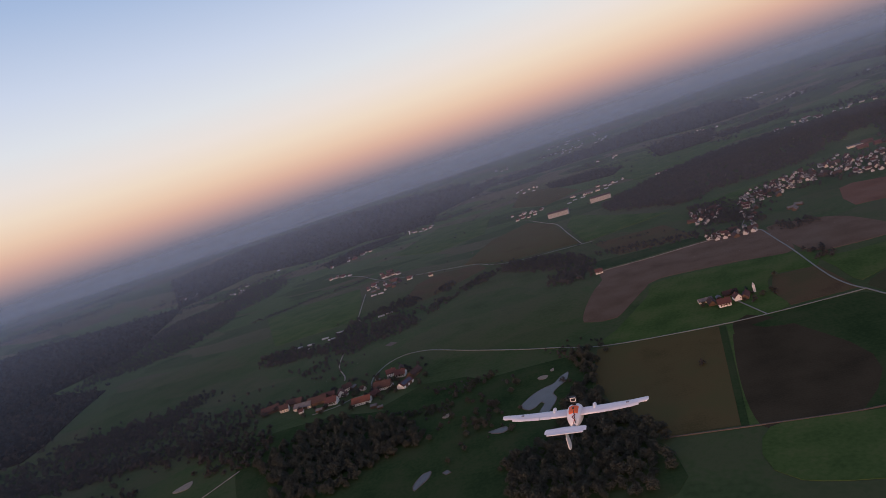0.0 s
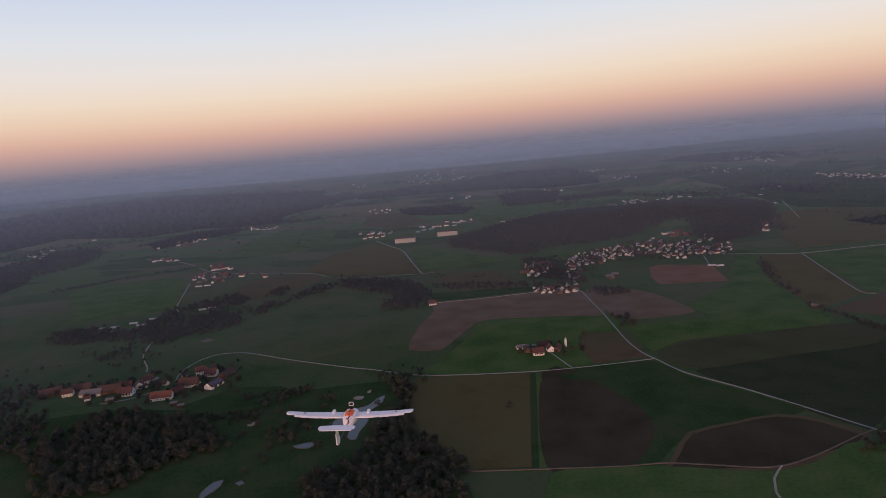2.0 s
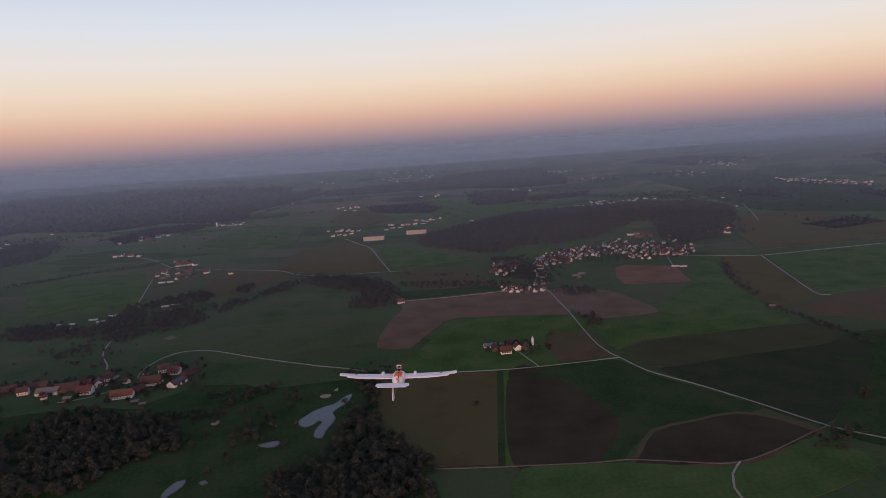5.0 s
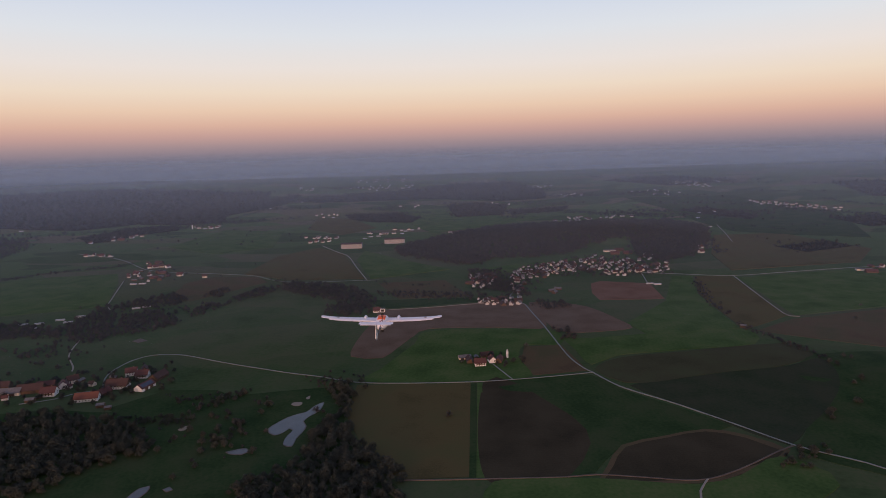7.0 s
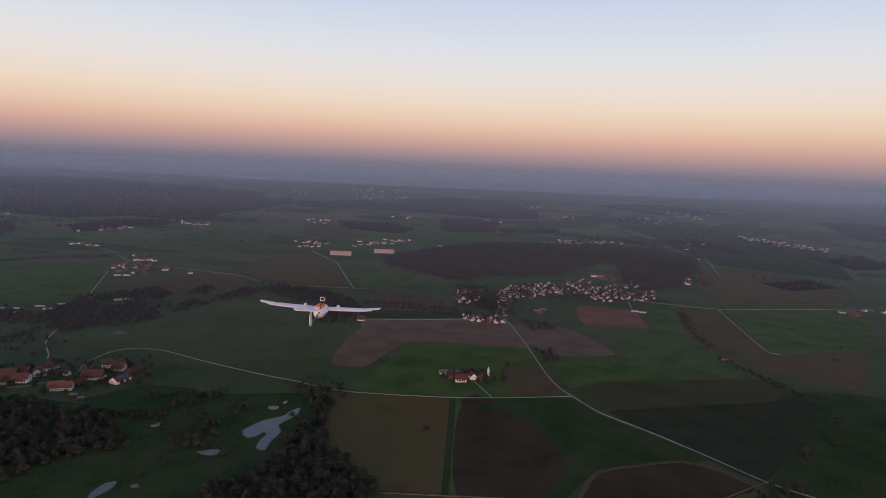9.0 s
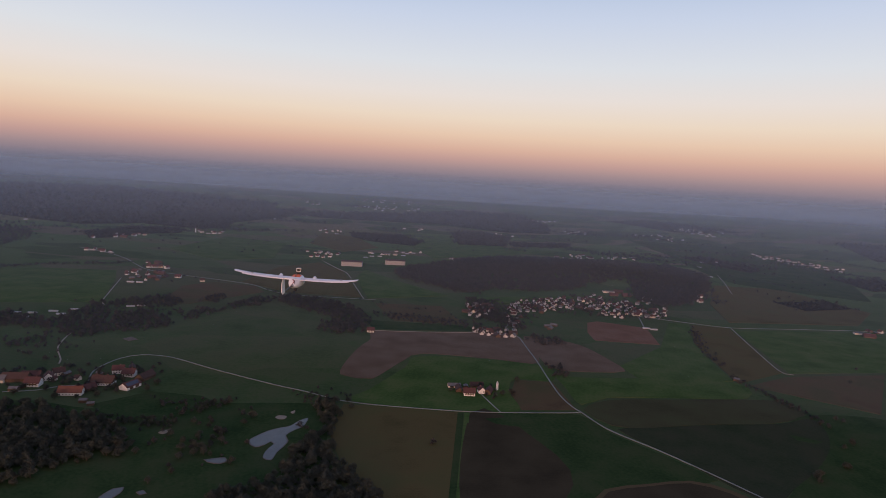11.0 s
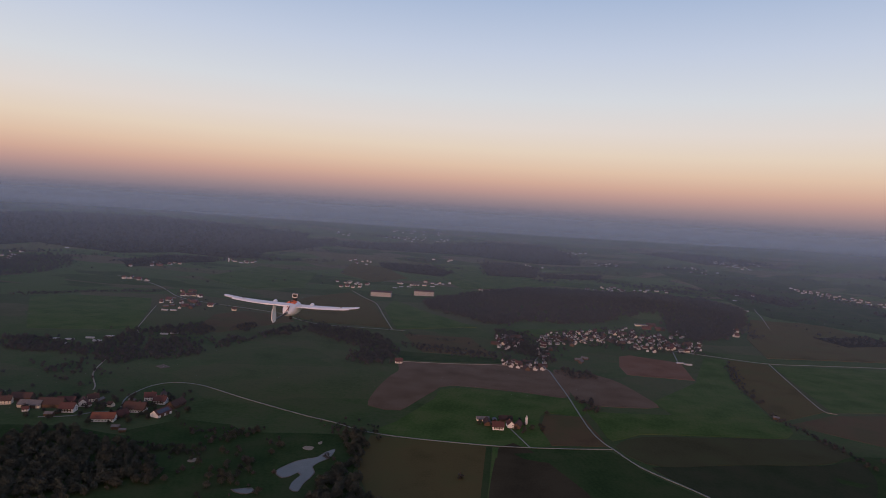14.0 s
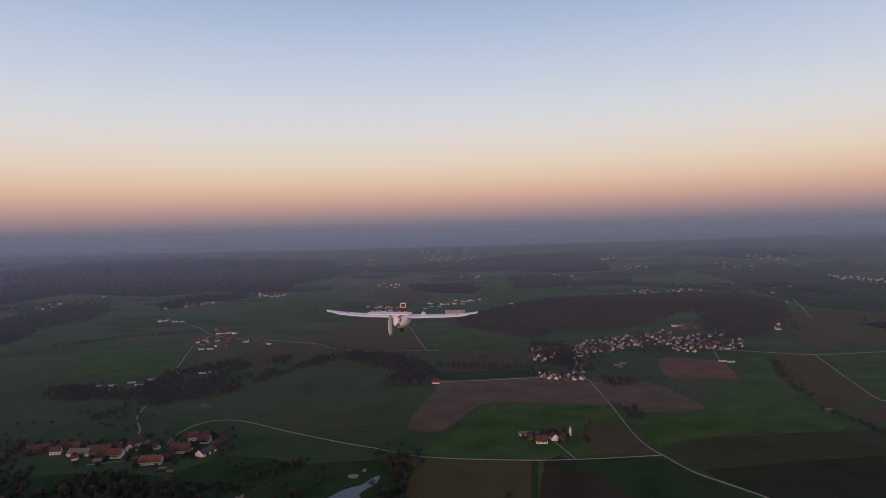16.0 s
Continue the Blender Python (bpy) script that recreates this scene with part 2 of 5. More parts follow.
def drape(name, outline, material, lift, thick=0.35, cell=36.0):
    """A sheet with an outline, cut into small pieces that follow the land, with a low rim."""
    bm = bmesh.new()
    ring = [bm.verts.new((p[0], p[1], 0)) for p in outline]
    bm.faces.new(ring)
    xs, ys = [p[0] for p in outline], [p[1] for p in outline]
    for axis, lo, hi in ((0, min(xs), max(xs)), (1, min(ys), max(ys))):
        at = lo + cell
        while at < hi - 1:
            co, no = ((at, 0, 0), (1, 0, 0)) if axis == 0 else ((0, at, 0), (0, 1, 0))
            bmesh.ops.bisect_plane(bm, geom=bm.verts[:] + bm.edges[:] + bm.faces[:], plane_co=co, plane_no=no)
            at += cell
    bmesh.ops.recalc_face_normals(bm, faces=bm.faces)
    if sum(f.normal.z for f in bm.faces) < 0:
        bmesh.ops.reverse_faces(bm, faces=bm.faces)
    rim = [e for e in bm.edges if e.is_boundary]
    made = bmesh.ops.extrude_edge_only(bm, edges=rim)
    low = {v for v in made["geom"] if isinstance(v, bmesh.types.BMVert)}
    for v in bm.verts:
        v.co.z = float(ground_z(v.co.x, v.co.y)) + (lift if v not in low else lift - thick)
    me = bpy.data.meshes.new(name)
    bm.to_mesh(me)
    bm.free()
    me.materials.append(material)
    return new(name, me)


LIFT = [0.30]


def field(material, label, corners):
    outline = smooth_line(corners, 20.0, True) if len(corners) > 8 else [Vector(p) for p in corners]
    LIFT[0] += 0.005
    far = max(p[1] for p in corners)
    tagged(drape("field", outline, material, LIFT[0] + (0.6 if far > 1800 else 0), 0.9, 36.0 if far < 2400 else 80.0), label, "field", "farm fields", "structure")


def road(width, material, label, points):
    far = max(p[1] for p in points)
    line = smooth_line(points, 12.0)
    verts, faces = [], []
    lift = 0.8 if far < 1800 else 1.6
    for i, p in enumerate(line):
        d = (line[min(i + 1, len(line) - 1)] - line[max(i - 1, 0)]).normalized()
        side = Vector((-d.y, d.x)) * width / 2
        wob = 1 + 0.12 * noise.noise((p.x * 0.05, p.y * 0.05, width))
        for k, drop in ((1.25, -0.7), (1, 0), (0, 0.06), (-1, 0), (-1.25, -0.7)):
            q = p + side * k * wob
            verts.append((q.x, q.y, float(ground_z(q.x, q.y)) + lift + drop))
        if i:
            a = 5 * i
            faces += [(a - 5 + k, a + k, a + k + 1, a - 4 + k) for k in range(4)]
    ob = mesh_object("road" if material is ASPHALT else "track", verts, faces, material)
    tagged(ob, label, "road" if material is ASPHALT else "track", kind="structure")


# ---- trees ----
def tree_kind(seed, leaves, leaf, height=1.0, spread=0.36):
    """A tree one metre high as plain arrays: tapered trunk, limbs, and a ragged crown of small leaf clumps."""
    rng = np.random.default_rng(seed)
    v, f = [], []

    def stick(p, q, r0, r1, sides=5):
        p, q = np.array(p), np.array(q)
        d = (q - p) / np.linalg.norm(q - p)
        u = np.cross(d, (0.3, 0.9, 0.1))
        u /= np.linalg.norm(u)
        w = np.cross(d, u)
        base = len(v)
        for c, r in ((p, r0), (q, r1)):
            for k in range(sides):
                t = 2 * math.pi * k / sides
                v.append(c + r * (math.cos(t) * u + math.sin(t) * w))
        for k in range(sides):
            j = (k + 1) % sides
            f.append((base + k, base + j, base + sides + j, base + sides + k))

    stick((0, 0, -0.02), (0.01, 0, 0.45), 0.028, 0.016)
    lobes = []
    for k in range(7):
        t = 2 * math.pi * (k / 6 + rng.uniform(-0.06, 0.06))
        r = spread * (0.55 if k < 6 else 0.0) * rng.uniform(0.75, 1.2)
        top = np.array((r * math.cos(t), r * math.sin(t), rng.uniform(0.36, 0.60) if k < 6 else 0.74))
        if leaves > 60:
            stick((0, 0, rng.uniform(0.25, 0.42)), top, 0.012, 0.004, 3)
        lobes.append((top, spread * rng.uniform(0.50, 0.72)))
    wood_faces = len(f)
    for k in range(leaves):
        c, r = lobes[k % 7]
        d = rng.normal(size=3)
        d /= np.linalg.norm(d)
        d[2] = abs(d[2]) * 0.9 if rng.random() < 0.6 else d[2]
        at = c + d * r * rng.uniform(0.55, 1.08)
        n = d + rng.normal(size=3) * 0.5
        n /= np.linalg.norm(n)
        u = np.cross(n, rng.normal(size=3))
        u /= np.linalg.norm(u)
        w = np.cross(n, u)
        s, e = leaf * rng.uniform(0.6, 1.3), leaf * rng.uniform(0.5, 1.0)
        base = len(v)
        v.extend((at - u * s, at + w * e + n * 0.25 * s, at + u * s, at - w * e + n * 0.25 * s))
        f.append((base, base + 1, base + 2, base + 3))
    return np.array(v), np.array(f), wood_faces


TREES = {
    "near": [tree_kind(10 + k, 460, 0.048) for k in range(5)],
    "mid": [tree_kind(30 + k, 110, 0.085) for k in range(4)],
    "far": [tree_kind(50 + k, 22, 0.17) for k in range(3)],
}
GROVES = {"near": "dense autumn wood of brown and olive broadleaf trees", "mid": "copse of bare and rust-brown autumn trees", "far": "far dark autumn woodland"}
rng = np.random.default_rng(4)


def grove(kind, gap, heights, outline, fill=1.0):
    """Woodland of one kind of tree, filling an outline with a loose edge."""
    xs, ys = [p[0] for p in outline], [p[1] for p in outline]
    gx, gy = np.meshgrid(np.arange(min(xs), max(xs), gap), np.arange(min(ys), max(ys), gap))
    px = gx.ravel() + rng.uniform(-0.5, 0.5, gx.size) * gap
    py = gy.ravel() + rng.uniform(-0.5, 0.5, gy.size) * gap
    keep = (rng.random(px.size) < fill) & inside(px + rng.normal(0, gap * 0.8, px.size), py + rng.normal(0, gap * 0.8, px.size), outline) & (rng.random(px.size) > 0.06) & (np.hypot(px, py) < 4800)
    px, py = px[keep], py[keep]
    if not len(px):
        return
    pz = ground_z(px, py)
    all_v, all_f, all_m, base = [], [], [], 0
    for x, y, z in zip(px, py, pz):
        v, f, wood_faces = TREES[kind][rng.integers(len(TREES[kind]))]
        s, a = rng.uniform(*heights) * rng.choice((1.0, 1.0, 0.8, 0.6)), rng.uniform(0, 2 * math.pi)
        wide = s * rng.uniform(0.85, 1.25)
        c, d = math.cos(a), math.sin(a)
        all_v.append(np.column_stack([(v[:, 0] * c - v[:, 1] * d) * wide + x, (v[:, 0] * d + v[:, 1] * c) * wide + y, v[:, 2] * s + z + 0.2 - 0.13 * s]))
        all_f.append(f + base)
        mm = np.zeros(len(f), int)
        mm[:wood_faces] = 1
        all_m.append(mm)
        base += len(v)
    v, f, mm = np.concatenate(all_v), np.concatenate(all_f), np.concatenate(all_m)
    me = bpy.data.meshes.new("woodland")
    me.vertices.add(len(v))
    me.vertices.foreach_set("co", v.ravel())
    me.loops.add(f.size)
    me.loops.foreach_set("vertex_index", f.ravel())
    me.polygons.add(len(f))
    me.polygons.foreach_set("loop_start", np.arange(0, f.size, 4))
    me.materials.append({"near": LEAVES, "mid": BARE, "far": FARWOOD}[kind])
    me.materials.append(BARK)
    me.polygons.foreach_set("material_index", mm)
    me.update(calc_edges=True)
    tagged(new("woodland", me), GROVES[kind], "trees", kind="stuff")
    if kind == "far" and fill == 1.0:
        # dark sheet that paints the shade between far trees into one mass
        floor_ob = drape("woodland_floor", [p for p in outline if math.hypot(*p) < 4900], SHADED_LITTER, 2.2, 2.6, 90.0)
        tagged(floor_ob, "leaf litter and brush under the far trees, darkened with their painted shade", "woodland floor", kind="structure")


def hedge(width, gap, heights, points):
    """A belt of small trees and bushes along a line."""
    line = smooth_line(points, 30.0)
    left, right = [], []
    for i, p in enumerate(line):
        d = (line[min(i + 1, len(line) - 1)] - line[max(i - 1, 0)]).normalized()
        side = Vector((-d.y, d.x)) * width / 2 * (1 + 0.5 * noise.noise((p.x * 0.02, p.y * 0.02, 0)))
        left.append(tuple(p + side))
        right.append(tuple(p - side))
    grove("near" if line[0].y < 760 else "mid" if line[0].y < 2300 else "far", gap, heights, left + right[::-1], 0.85)


build_ground()

# fields
field(DARKMEADOW, "mown dark green golf course grass", [(-651, 708), (-544, 772), (-438, 760), (-363, 780), (-280, 805), (-143, 821), (-125, 760), (-123, 694), (-86, 601), (-48, 556), (-43, 481), (-179, 461), (-441, 465)])
field(PLOUGH, "ploughed reddish-brown field beside the farm lane", [(-151, 955), (-153, 1023), (-143, 1118), (-130, 1177), (-130, 1240), (-29, 1262), (79, 1290), (165, 1283), (185, 1090), (96, 1094), (-26, 1099), (-53, 1058), (-79, 989), (-98, 943), (-124, 940)])
field(PLOUGH, "ploughed reddish-brown field below the village", [(180, 1278), (230, 1272), (290, 1230), (326, 1122), (334, 1066), (280, 1050), (215, 1048), (197, 1075), (187, 1154)])
field(MEADOW, "fresh green meadow round the farmstead", [(-114, 842), (-97, 892), (-52, 1008), (-21, 1085), (184, 1070), (191, 985), (131, 985), (114, 914), (122, 845), (36, 829)])
field(STUBBLE, "brown stubble field beside the farmstead", [(130, 979), (191, 980), (206, 860), (125, 847), (116, 914)])
field(OLIVE, "olive-brown harvested field with rounded corner", [(-124, 829), (34, 823), (20, 573), (-47, 572), (-73, 601), (-97, 651), (-121, 717), (-126, 773)])
field(DARKMEADOW, "dark green grass margin between two fields", [(34, 823), (42, 823), (27, 571), (20, 570)])
field(MEADOW, "narrow fresh green strip between two fields", [(43, 823), (50, 822), (35, 568), (27, 569)])
field(DARKMEADOW, "dark green meadow beside the country road", [(70, 824), (205, 841), (232, 788), (281, 729), (325, 667), (300, 655), (242, 640), (180, 620), (145, 574), (110, 567), (125, 600), (145, 642), (140, 694), (105, 765)])
field(SOIL, "dark brown tilled field with rounded corner", [(52, 825), (93, 824), (125, 761), (150, 707), (159, 670), (156, 636), (140, 600), (118, 567), (36, 568)])
field(STUBBLE, "pale brown margin of a tilled field", [(188, 630), (240, 648), (292, 662), (332, 644), (358, 607), (339, 588), (300, 570), (265, 552), (199, 548), (140, 552), (160, 585)])
field(SOIL, "dark brown tilled field below the country road", [(191, 625), (240, 643), (290, 656), (327, 637), (350, 605), (335, 591), (299, 576), (264, 559), (200, 555), (150, 559), (167, 586)])
field(MEADOW, "fresh green meadow band", [(208, 954), (217, 883), (264, 920), (377, 939), (499, 960), (519, 1036), (396, 1034), (239, 1013), (203, 1020)])
field(FALLOW, "dull olive pasture", [(216, 862), (266, 910), (374, 931), (494, 952), (555, 951), (558, 901), (484, 855), (373, 833), (272, 804), (244, 810)])
field(DARKMEADOW, "dark green meadow beyond the tree row", [(440, 735), (520, 870), (600, 905), (697, 880), (720, 711), (523, 500), (410, 560), (368, 605), (400, 650)])
field(DULL, "dull dark pasture along the hedge", [(248, 798), (288, 808), (381, 833), (492, 855), (556, 883), (549, 835), (517, 775), (461, 709), (403, 655), (363, 618), (338, 648), (308, 702), (279, 748)])
field(REDSOIL, "small ploughed red-brown field beside the village", [(353, 1451), (381, 1472), (485, 1426), (465, 1272), (331, 1280), (331, 1351)])
field(OLIVE, "olive-brown field beside the village road", [(614, 1484), (695, 1461), (637, 1115), (519, 1034), (529, 1134), (550, 1305)])
field(MEADOW, "green meadow beyond the field track", [(702, 1446), (1004, 1492), (1074, 1455), (859, 1159), (650, 1114)])
field(STUBBLE, "brown field beyond the field track", [(635, 1093), (844, 1141), (685, 921), (610, 971), (534, 1026)])
field(OLIVE, "olive-brown sloping field below the barns", [(-543, 1671), (-524, 1968), (-427, 2138), (-316, 1966), (-205, 1581), (-393, 1573)])
field(STUBBLE, "brown field beside the hamlet road", [(-630, 1364), (-660, 1565), (-611, 1640), (-488, 1618), (-448, 1557), (-514, 1446), (-566, 1368)])
field(MEADOW, "green hillside meadow", [(-1231, 1660), (-1106, 1721), (-919, 1732), (-848, 1593), (-746, 1341), (-823, 1311), (-955, 1279)])
field(STUBBLE, "brownish grass field before the copse", [(-163, 1522), (4, 1543), (59, 1358), (-98, 1345)])
field(DARKMEADOW, "dark green pasture before the copse", [(-160, 1335), (64, 1341), (86, 1300), (-41, 1272), (-134, 1257)])
field(MEADOW, "green pasture behind the barns", [(-255, 2030), (-131, 1857), (21, 1684), (-186, 1572), (-260, 1856)])
field(MEADOW, "green meadow below the wooded ridge", [(82, 1676), (196, 1724), (435, 1803), (355, 1736), (184, 1629), (72, 1615)])
field(DARKMEADOW, "dark green paddock beside the hamlet", [(-444, 771), (-392, 831), (-319, 826), (-281, 795), (-316, 755), (-394, 734)])
field(MEADOW, "green pasture beyond the village road", [(562, 1495), (609, 1486), (548, 1306), (524, 1135), (515, 1044), (347, 1022), (333, 1097), (460, 1253)])
field(MEADOW, "green meadow along the lower track", [(43, 562), (144, 563), (188, 555), (237, 547), (284, 561), (341, 595), (366, 538), (228, 476), (49, 479)])
field(OLIVE, "distant olive-brown hillside field", [(-591, 2721), (-620, 3140), (-434, 3061), (-282, 2673), (-399, 2471)])
field(MEADOW, "distant green hillside meadow", [(-1007, 2260), (-964, 2764), (-680, 2668), (-599, 2176), (-759, 2049)])
field(MEADOW, "distant green meadow by the far wood", [(-224, 3324), (20, 3341), (338, 2928), (555, 2956), (256, 2638), (-32, 2405), (-135, 2721)])
field(DARKMEADOW, "distant dark green plain", [(1022, 3455), (1575, 3333), (1729, 2668), (1404, 2001), (1039, 2194), (1120, 3052)])
field(OLIVE, "distant olive plain", [(915, 2067), (1179, 2167), (1254, 1785), (1081, 1578), (726, 1530), (779, 1771)])

# roads and tracks
road(2.0, ASPHALT, "pale asphalt country road", [(170, 1261), (176, 1172), (182, 1092), (190, 935), (201, 873), (211, 851), (234, 796), (284, 736), (325, 680), (368, 618), (393, 596), (417, 577), (436, 553)])
road(1.7, ASPHALT, "pale narrow farm road across the fields", [(211, 851), (158, 841), (94, 832), (36, 828), (-66, 831), (-131, 841), (-184, 867), (-239, 889), (-342, 939), (-411, 977), (-445, 991), (-484, 991), (-506, 967), (-513, 925), (-508, 888), (-485, 837)])
road(1.6, ASPHALT, "pale farm lane to the yard", [(70, 902), (94, 832)])
road(2.0, ASPHALT, "pale asphalt country road", [(-1270, 2150), (-1113, 2050), (-1003, 1950), (-873, 1793), (-777, 1730), (-590, 1668), (-501, 1634), (-441, 1577), (-371, 1543), (-256, 1549), (-163, 1557)])
road(1.9, GRAVEL, "pale gravel track to the barns", [(-195, 1560), (-244, 1736), (-297, 1932), (-350, 2031), (-425, 2179)])
road(1.9, GRAVEL, "pale gravel track", [(-848, 1622), (-779, 1435), (-747, 1350), (-720, 1308)])
road(1.9, GRAVEL, "winding pale gravel track", [(-663, 1094), (-643, 1033), (-625, 995), (-589, 945), (-578, 922)])
road(2.0, ASPHALT, "pale village road", [(489, 1562), (584, 1518), (699, 1473), (837, 1487), (1011, 1512), (1125, 1525)])
road(1.7, GRAVEL, "straight pale field track", [(702, 1466), (666, 1283), (638, 1131), (639, 1112), (654, 1106)])
road(1.9, ASPHALT, "village street", [(187, 1554), (168, 1423), (146, 1331), (162, 1282), (170, 1261)])
road(1.9, ASPHALT, "village street", [(504, 1543), (481, 1426)])
road(1.6, GRAVEL, "pale lane at the wood edge", [(547, 1527), (613, 1650)])
road(1.5, GRAVEL, "narrow field track along the ploughed edge", [(-144, 1244), (-40, 1258), (73, 1281), (149, 1278)])
road(1.6, EARTH, "earth track along the lower fields", [(-49, 570), (33, 568), (114, 567), (146, 570), (191, 562), (240, 554), (283, 569), (344, 605), (367, 617)])
road(1.6, GRAVEL, "pale gravel path", [(-684, 516), (-642, 569), (-612, 648)])
road(1.7, ASPHALT, "hamlet lane", [(-575, 796), (-537, 810), (-517, 831), (-485, 837)])
road(1.4, GRAVEL, "pale field path", [(459, 2597), (450, 2401), (425, 2046)])
road(1.6, GRAVEL, "distant pale track", [(1098, 2456), (987, 2145), (922, 1947)])
road(1.9, GRAVEL, "curving pale gravel track", [(250, 556), (234, 535), (226, 513), (227, 483), (239, 449)])

# woods
grove("near", 7.8, (11, 17), [(-212, 553), (-196, 581), (-167, 597), (-151, 622), (-151, 674), (-145, 718), (-132, 726), (-113, 672), (-82, 619), (-55, 592), (-41, 539), (-72, 481), (-176, 483)])
grove("near", 8.4, (10, 16), [(-141, 734), (-155, 788), (-158, 838), (-146, 842), (-124, 787), (-122, 709)])
grove("near", 8.4, (11, 17), [(-557, 736), (-539, 765), (-411, 725), (-348, 685), (-327, 636), (-368, 620), (-385, 588), (-409, 552), (-474, 548), (-585, 655)])
grove("mid", 8.9, (8, 14), [(-396, 1455), (-398, 1532), (-310, 1525), (-217, 1473), (-162, 1368), (-144, 1239), (-202, 1200), (-243, 1211), (-238, 1281), (-205, 1318), (-309, 1385)])
grove("mid", 12.0, (15, 23), [(-157, 2032), (-70, 2153), (55, 2345), (221, 2527), (498, 2591), (770, 2607), (978, 2666), (986, 2347), (862, 1973), (709, 1741), (617, 1683), (564, 1775), (590, 1895), (611, 2021), (514, 1982), (380, 1854), (257, 1820), (157, 1821), (94, 1740), (38, 1748), (-54, 1862), (-135, 1929)])
grove("mid", 9.5, (8, 14), [(-547, 1282), (-506, 1347), (-469, 1319), (-507, 1234)])
grove("mid", 9.5, (8, 14), [(-479, 1403), (-418, 1501), (-398, 1449), (-448, 1347)])
grove("mid", 9.5, (6, 10), [(-155, 1408), (-77, 1425), (66, 1387), (64, 1330), (-98, 1345)])
grove("near", 9, (6, 10), [(-328, 766), (-314, 794), (-277, 825), (-265, 804), (-297, 764), (-314, 742)])
grove("near", 9, (6, 10), [(-421, 730), (-348, 743), (-300, 733), (-312, 709), (-388, 708)])
grove("near", 9.8, (8, 12), [(-279, 679), (-253, 723), (-236, 698), (-243, 649), (-263, 643)])
grove("near", 9.5, (6, 9), [(401, 616), (366, 604), (342, 583), (320, 570), (352, 572), (401, 599)])
grove("mid", 9.5, (8, 11), [(196, 1062), (218, 1074), (231, 1025), (207, 999), (194, 1022)])
grove("mid", 9.5, (9, 12), [(180, 1274), (250, 1281), (261, 1230), (202, 1214)])
grove("mid", 8.4, (8, 12), [(66, 1662), (143, 1667), (156, 1502), (199, 1419), (178, 1316), (149, 1377), (96, 1432)])
grove("far", 19.5, (16, 23), [(-925, 3671), (-745, 3807), (-263, 3978), (109, 4230), (489, 4198), (637, 3842), (607, 3571), (348, 3564), (-43, 3711), (-709, 3613)])
grove("far", 18.0, (16, 21), [(37, 3440), (183, 3510), (365, 3417), (294, 3026), (72, 2987)])
grove("far", 18.0, (13, 18), [(325, 3192), (675, 3275), (616, 3129), (353, 3062)])
grove("far", 25.5, (18, 26), [(-2917, 3156), (-2693, 3706), (-2189, 4101), (-1078, 3995), (-1041, 3722), (-1363, 3080), (-1646, 2804), (-2103, 2873), (-2287, 2455)])
grove("mid", 13.0, (8, 14), [(-1931, 2433), (-1858, 2531), (-1757, 2601), (-1570, 2355), (-1501, 2121), (-1559, 1955)])
grove("mid", 9.5, (8, 14), [(-749, 1248), (-748, 1351), (-701, 1288), (-609, 1090), (-643, 1065), (-692, 1078), (-746, 1154)])
grove("mid", 9.5, (8, 14), [(-678, 1241), (-631, 1281), (-548, 1255), (-518, 1201), (-518, 1161), (-577, 1122), (-608, 1107)])
grove("mid", 9.5, (9, 14), [(-947, 1200), (-846, 1211), (-746, 1154), (-717, 1098), (-791, 1111), (-873, 1103)])
grove("mid", 8.5, (5, 9), [(-731, 1009), (-694, 1062), (-668, 1041), (-683, 982)])
grove("mid", 9.5, (8, 14), [(-682, 1395), (-649, 1435), (-591, 1396), (-568, 1332), (-620, 1313), (-708, 1298), (-735, 1325)])
grove("mid", 9.5, (8, 14), [(-564, 1439), (-534, 1485), (-505, 1445), (-501, 1389), (-536, 1391)])
grove("far", 18.0, (14, 20), [(-1475, 3343), (-1427, 3542), (-1156, 3530), (-1053, 3762), (-867, 3882), (-890, 3594), (-1061, 3329), (-1158, 3161), (-1333, 3150)])
grove("far", 18.0, (12, 17), [(-1446, 2977), (-1378, 3115), (-1182, 3145), (-1115, 3228), (-1075, 3050), (-1230, 2969)])
grove("far", 16.0, (11, 16), [(-1498, 2568), (-1448, 2839), (-1300, 2937), (-1223, 2895), (-1184, 2777), (-1280, 2653), (-1328, 2457), (-1373, 2390)])
grove("far", 18.0, (13, 18), [(-490, 3212), (-217, 3221), (-102, 3025), (-134, 2810), (-332, 2912), (-446, 3043)])
grove("far", 19.5, (12, 17), [(1012, 1857), (1227, 1940), (1231, 1832), (1043, 1746)])
grove("far", 19.5, (12, 17), [(1155, 3001), (1309, 3052), (1390, 2686), (1296, 2593)])
grove("far", 21.0, (16, 21), [(1066, 4099), (1516, 4133), (1802, 3814), (1382, 3767)])
grove("far", 21.0, (16, 21), [(2198, 3491), (2471, 3372), (2407, 2938), (2114, 3023)])
grove("far", 21.0, (16, 21), [(1595, 2527), (1818, 2570), (1828, 2348), (1579, 2252)])
grove("mid", 11.9, (8, 14), [(-1725, 1338), (-1928, 1671), (-1987, 2125), (-1770, 2292), (-1492, 1817), (-1449, 1507), (-1567, 1416)])
grove("mid", 11.9, (8, 14), [(-1536, 716), (-1292, 793), (-1067, 920), (-791, 885), (-653, 877), (-682, 834), (-744, 767), (-880, 734), (-1064, 631), (-1216, 544)])
grove("mid", 10.7, (9, 14), [(-794, 810), (-695, 814), (-606, 724), (-585, 658), (-649, 648), (-759, 718)])
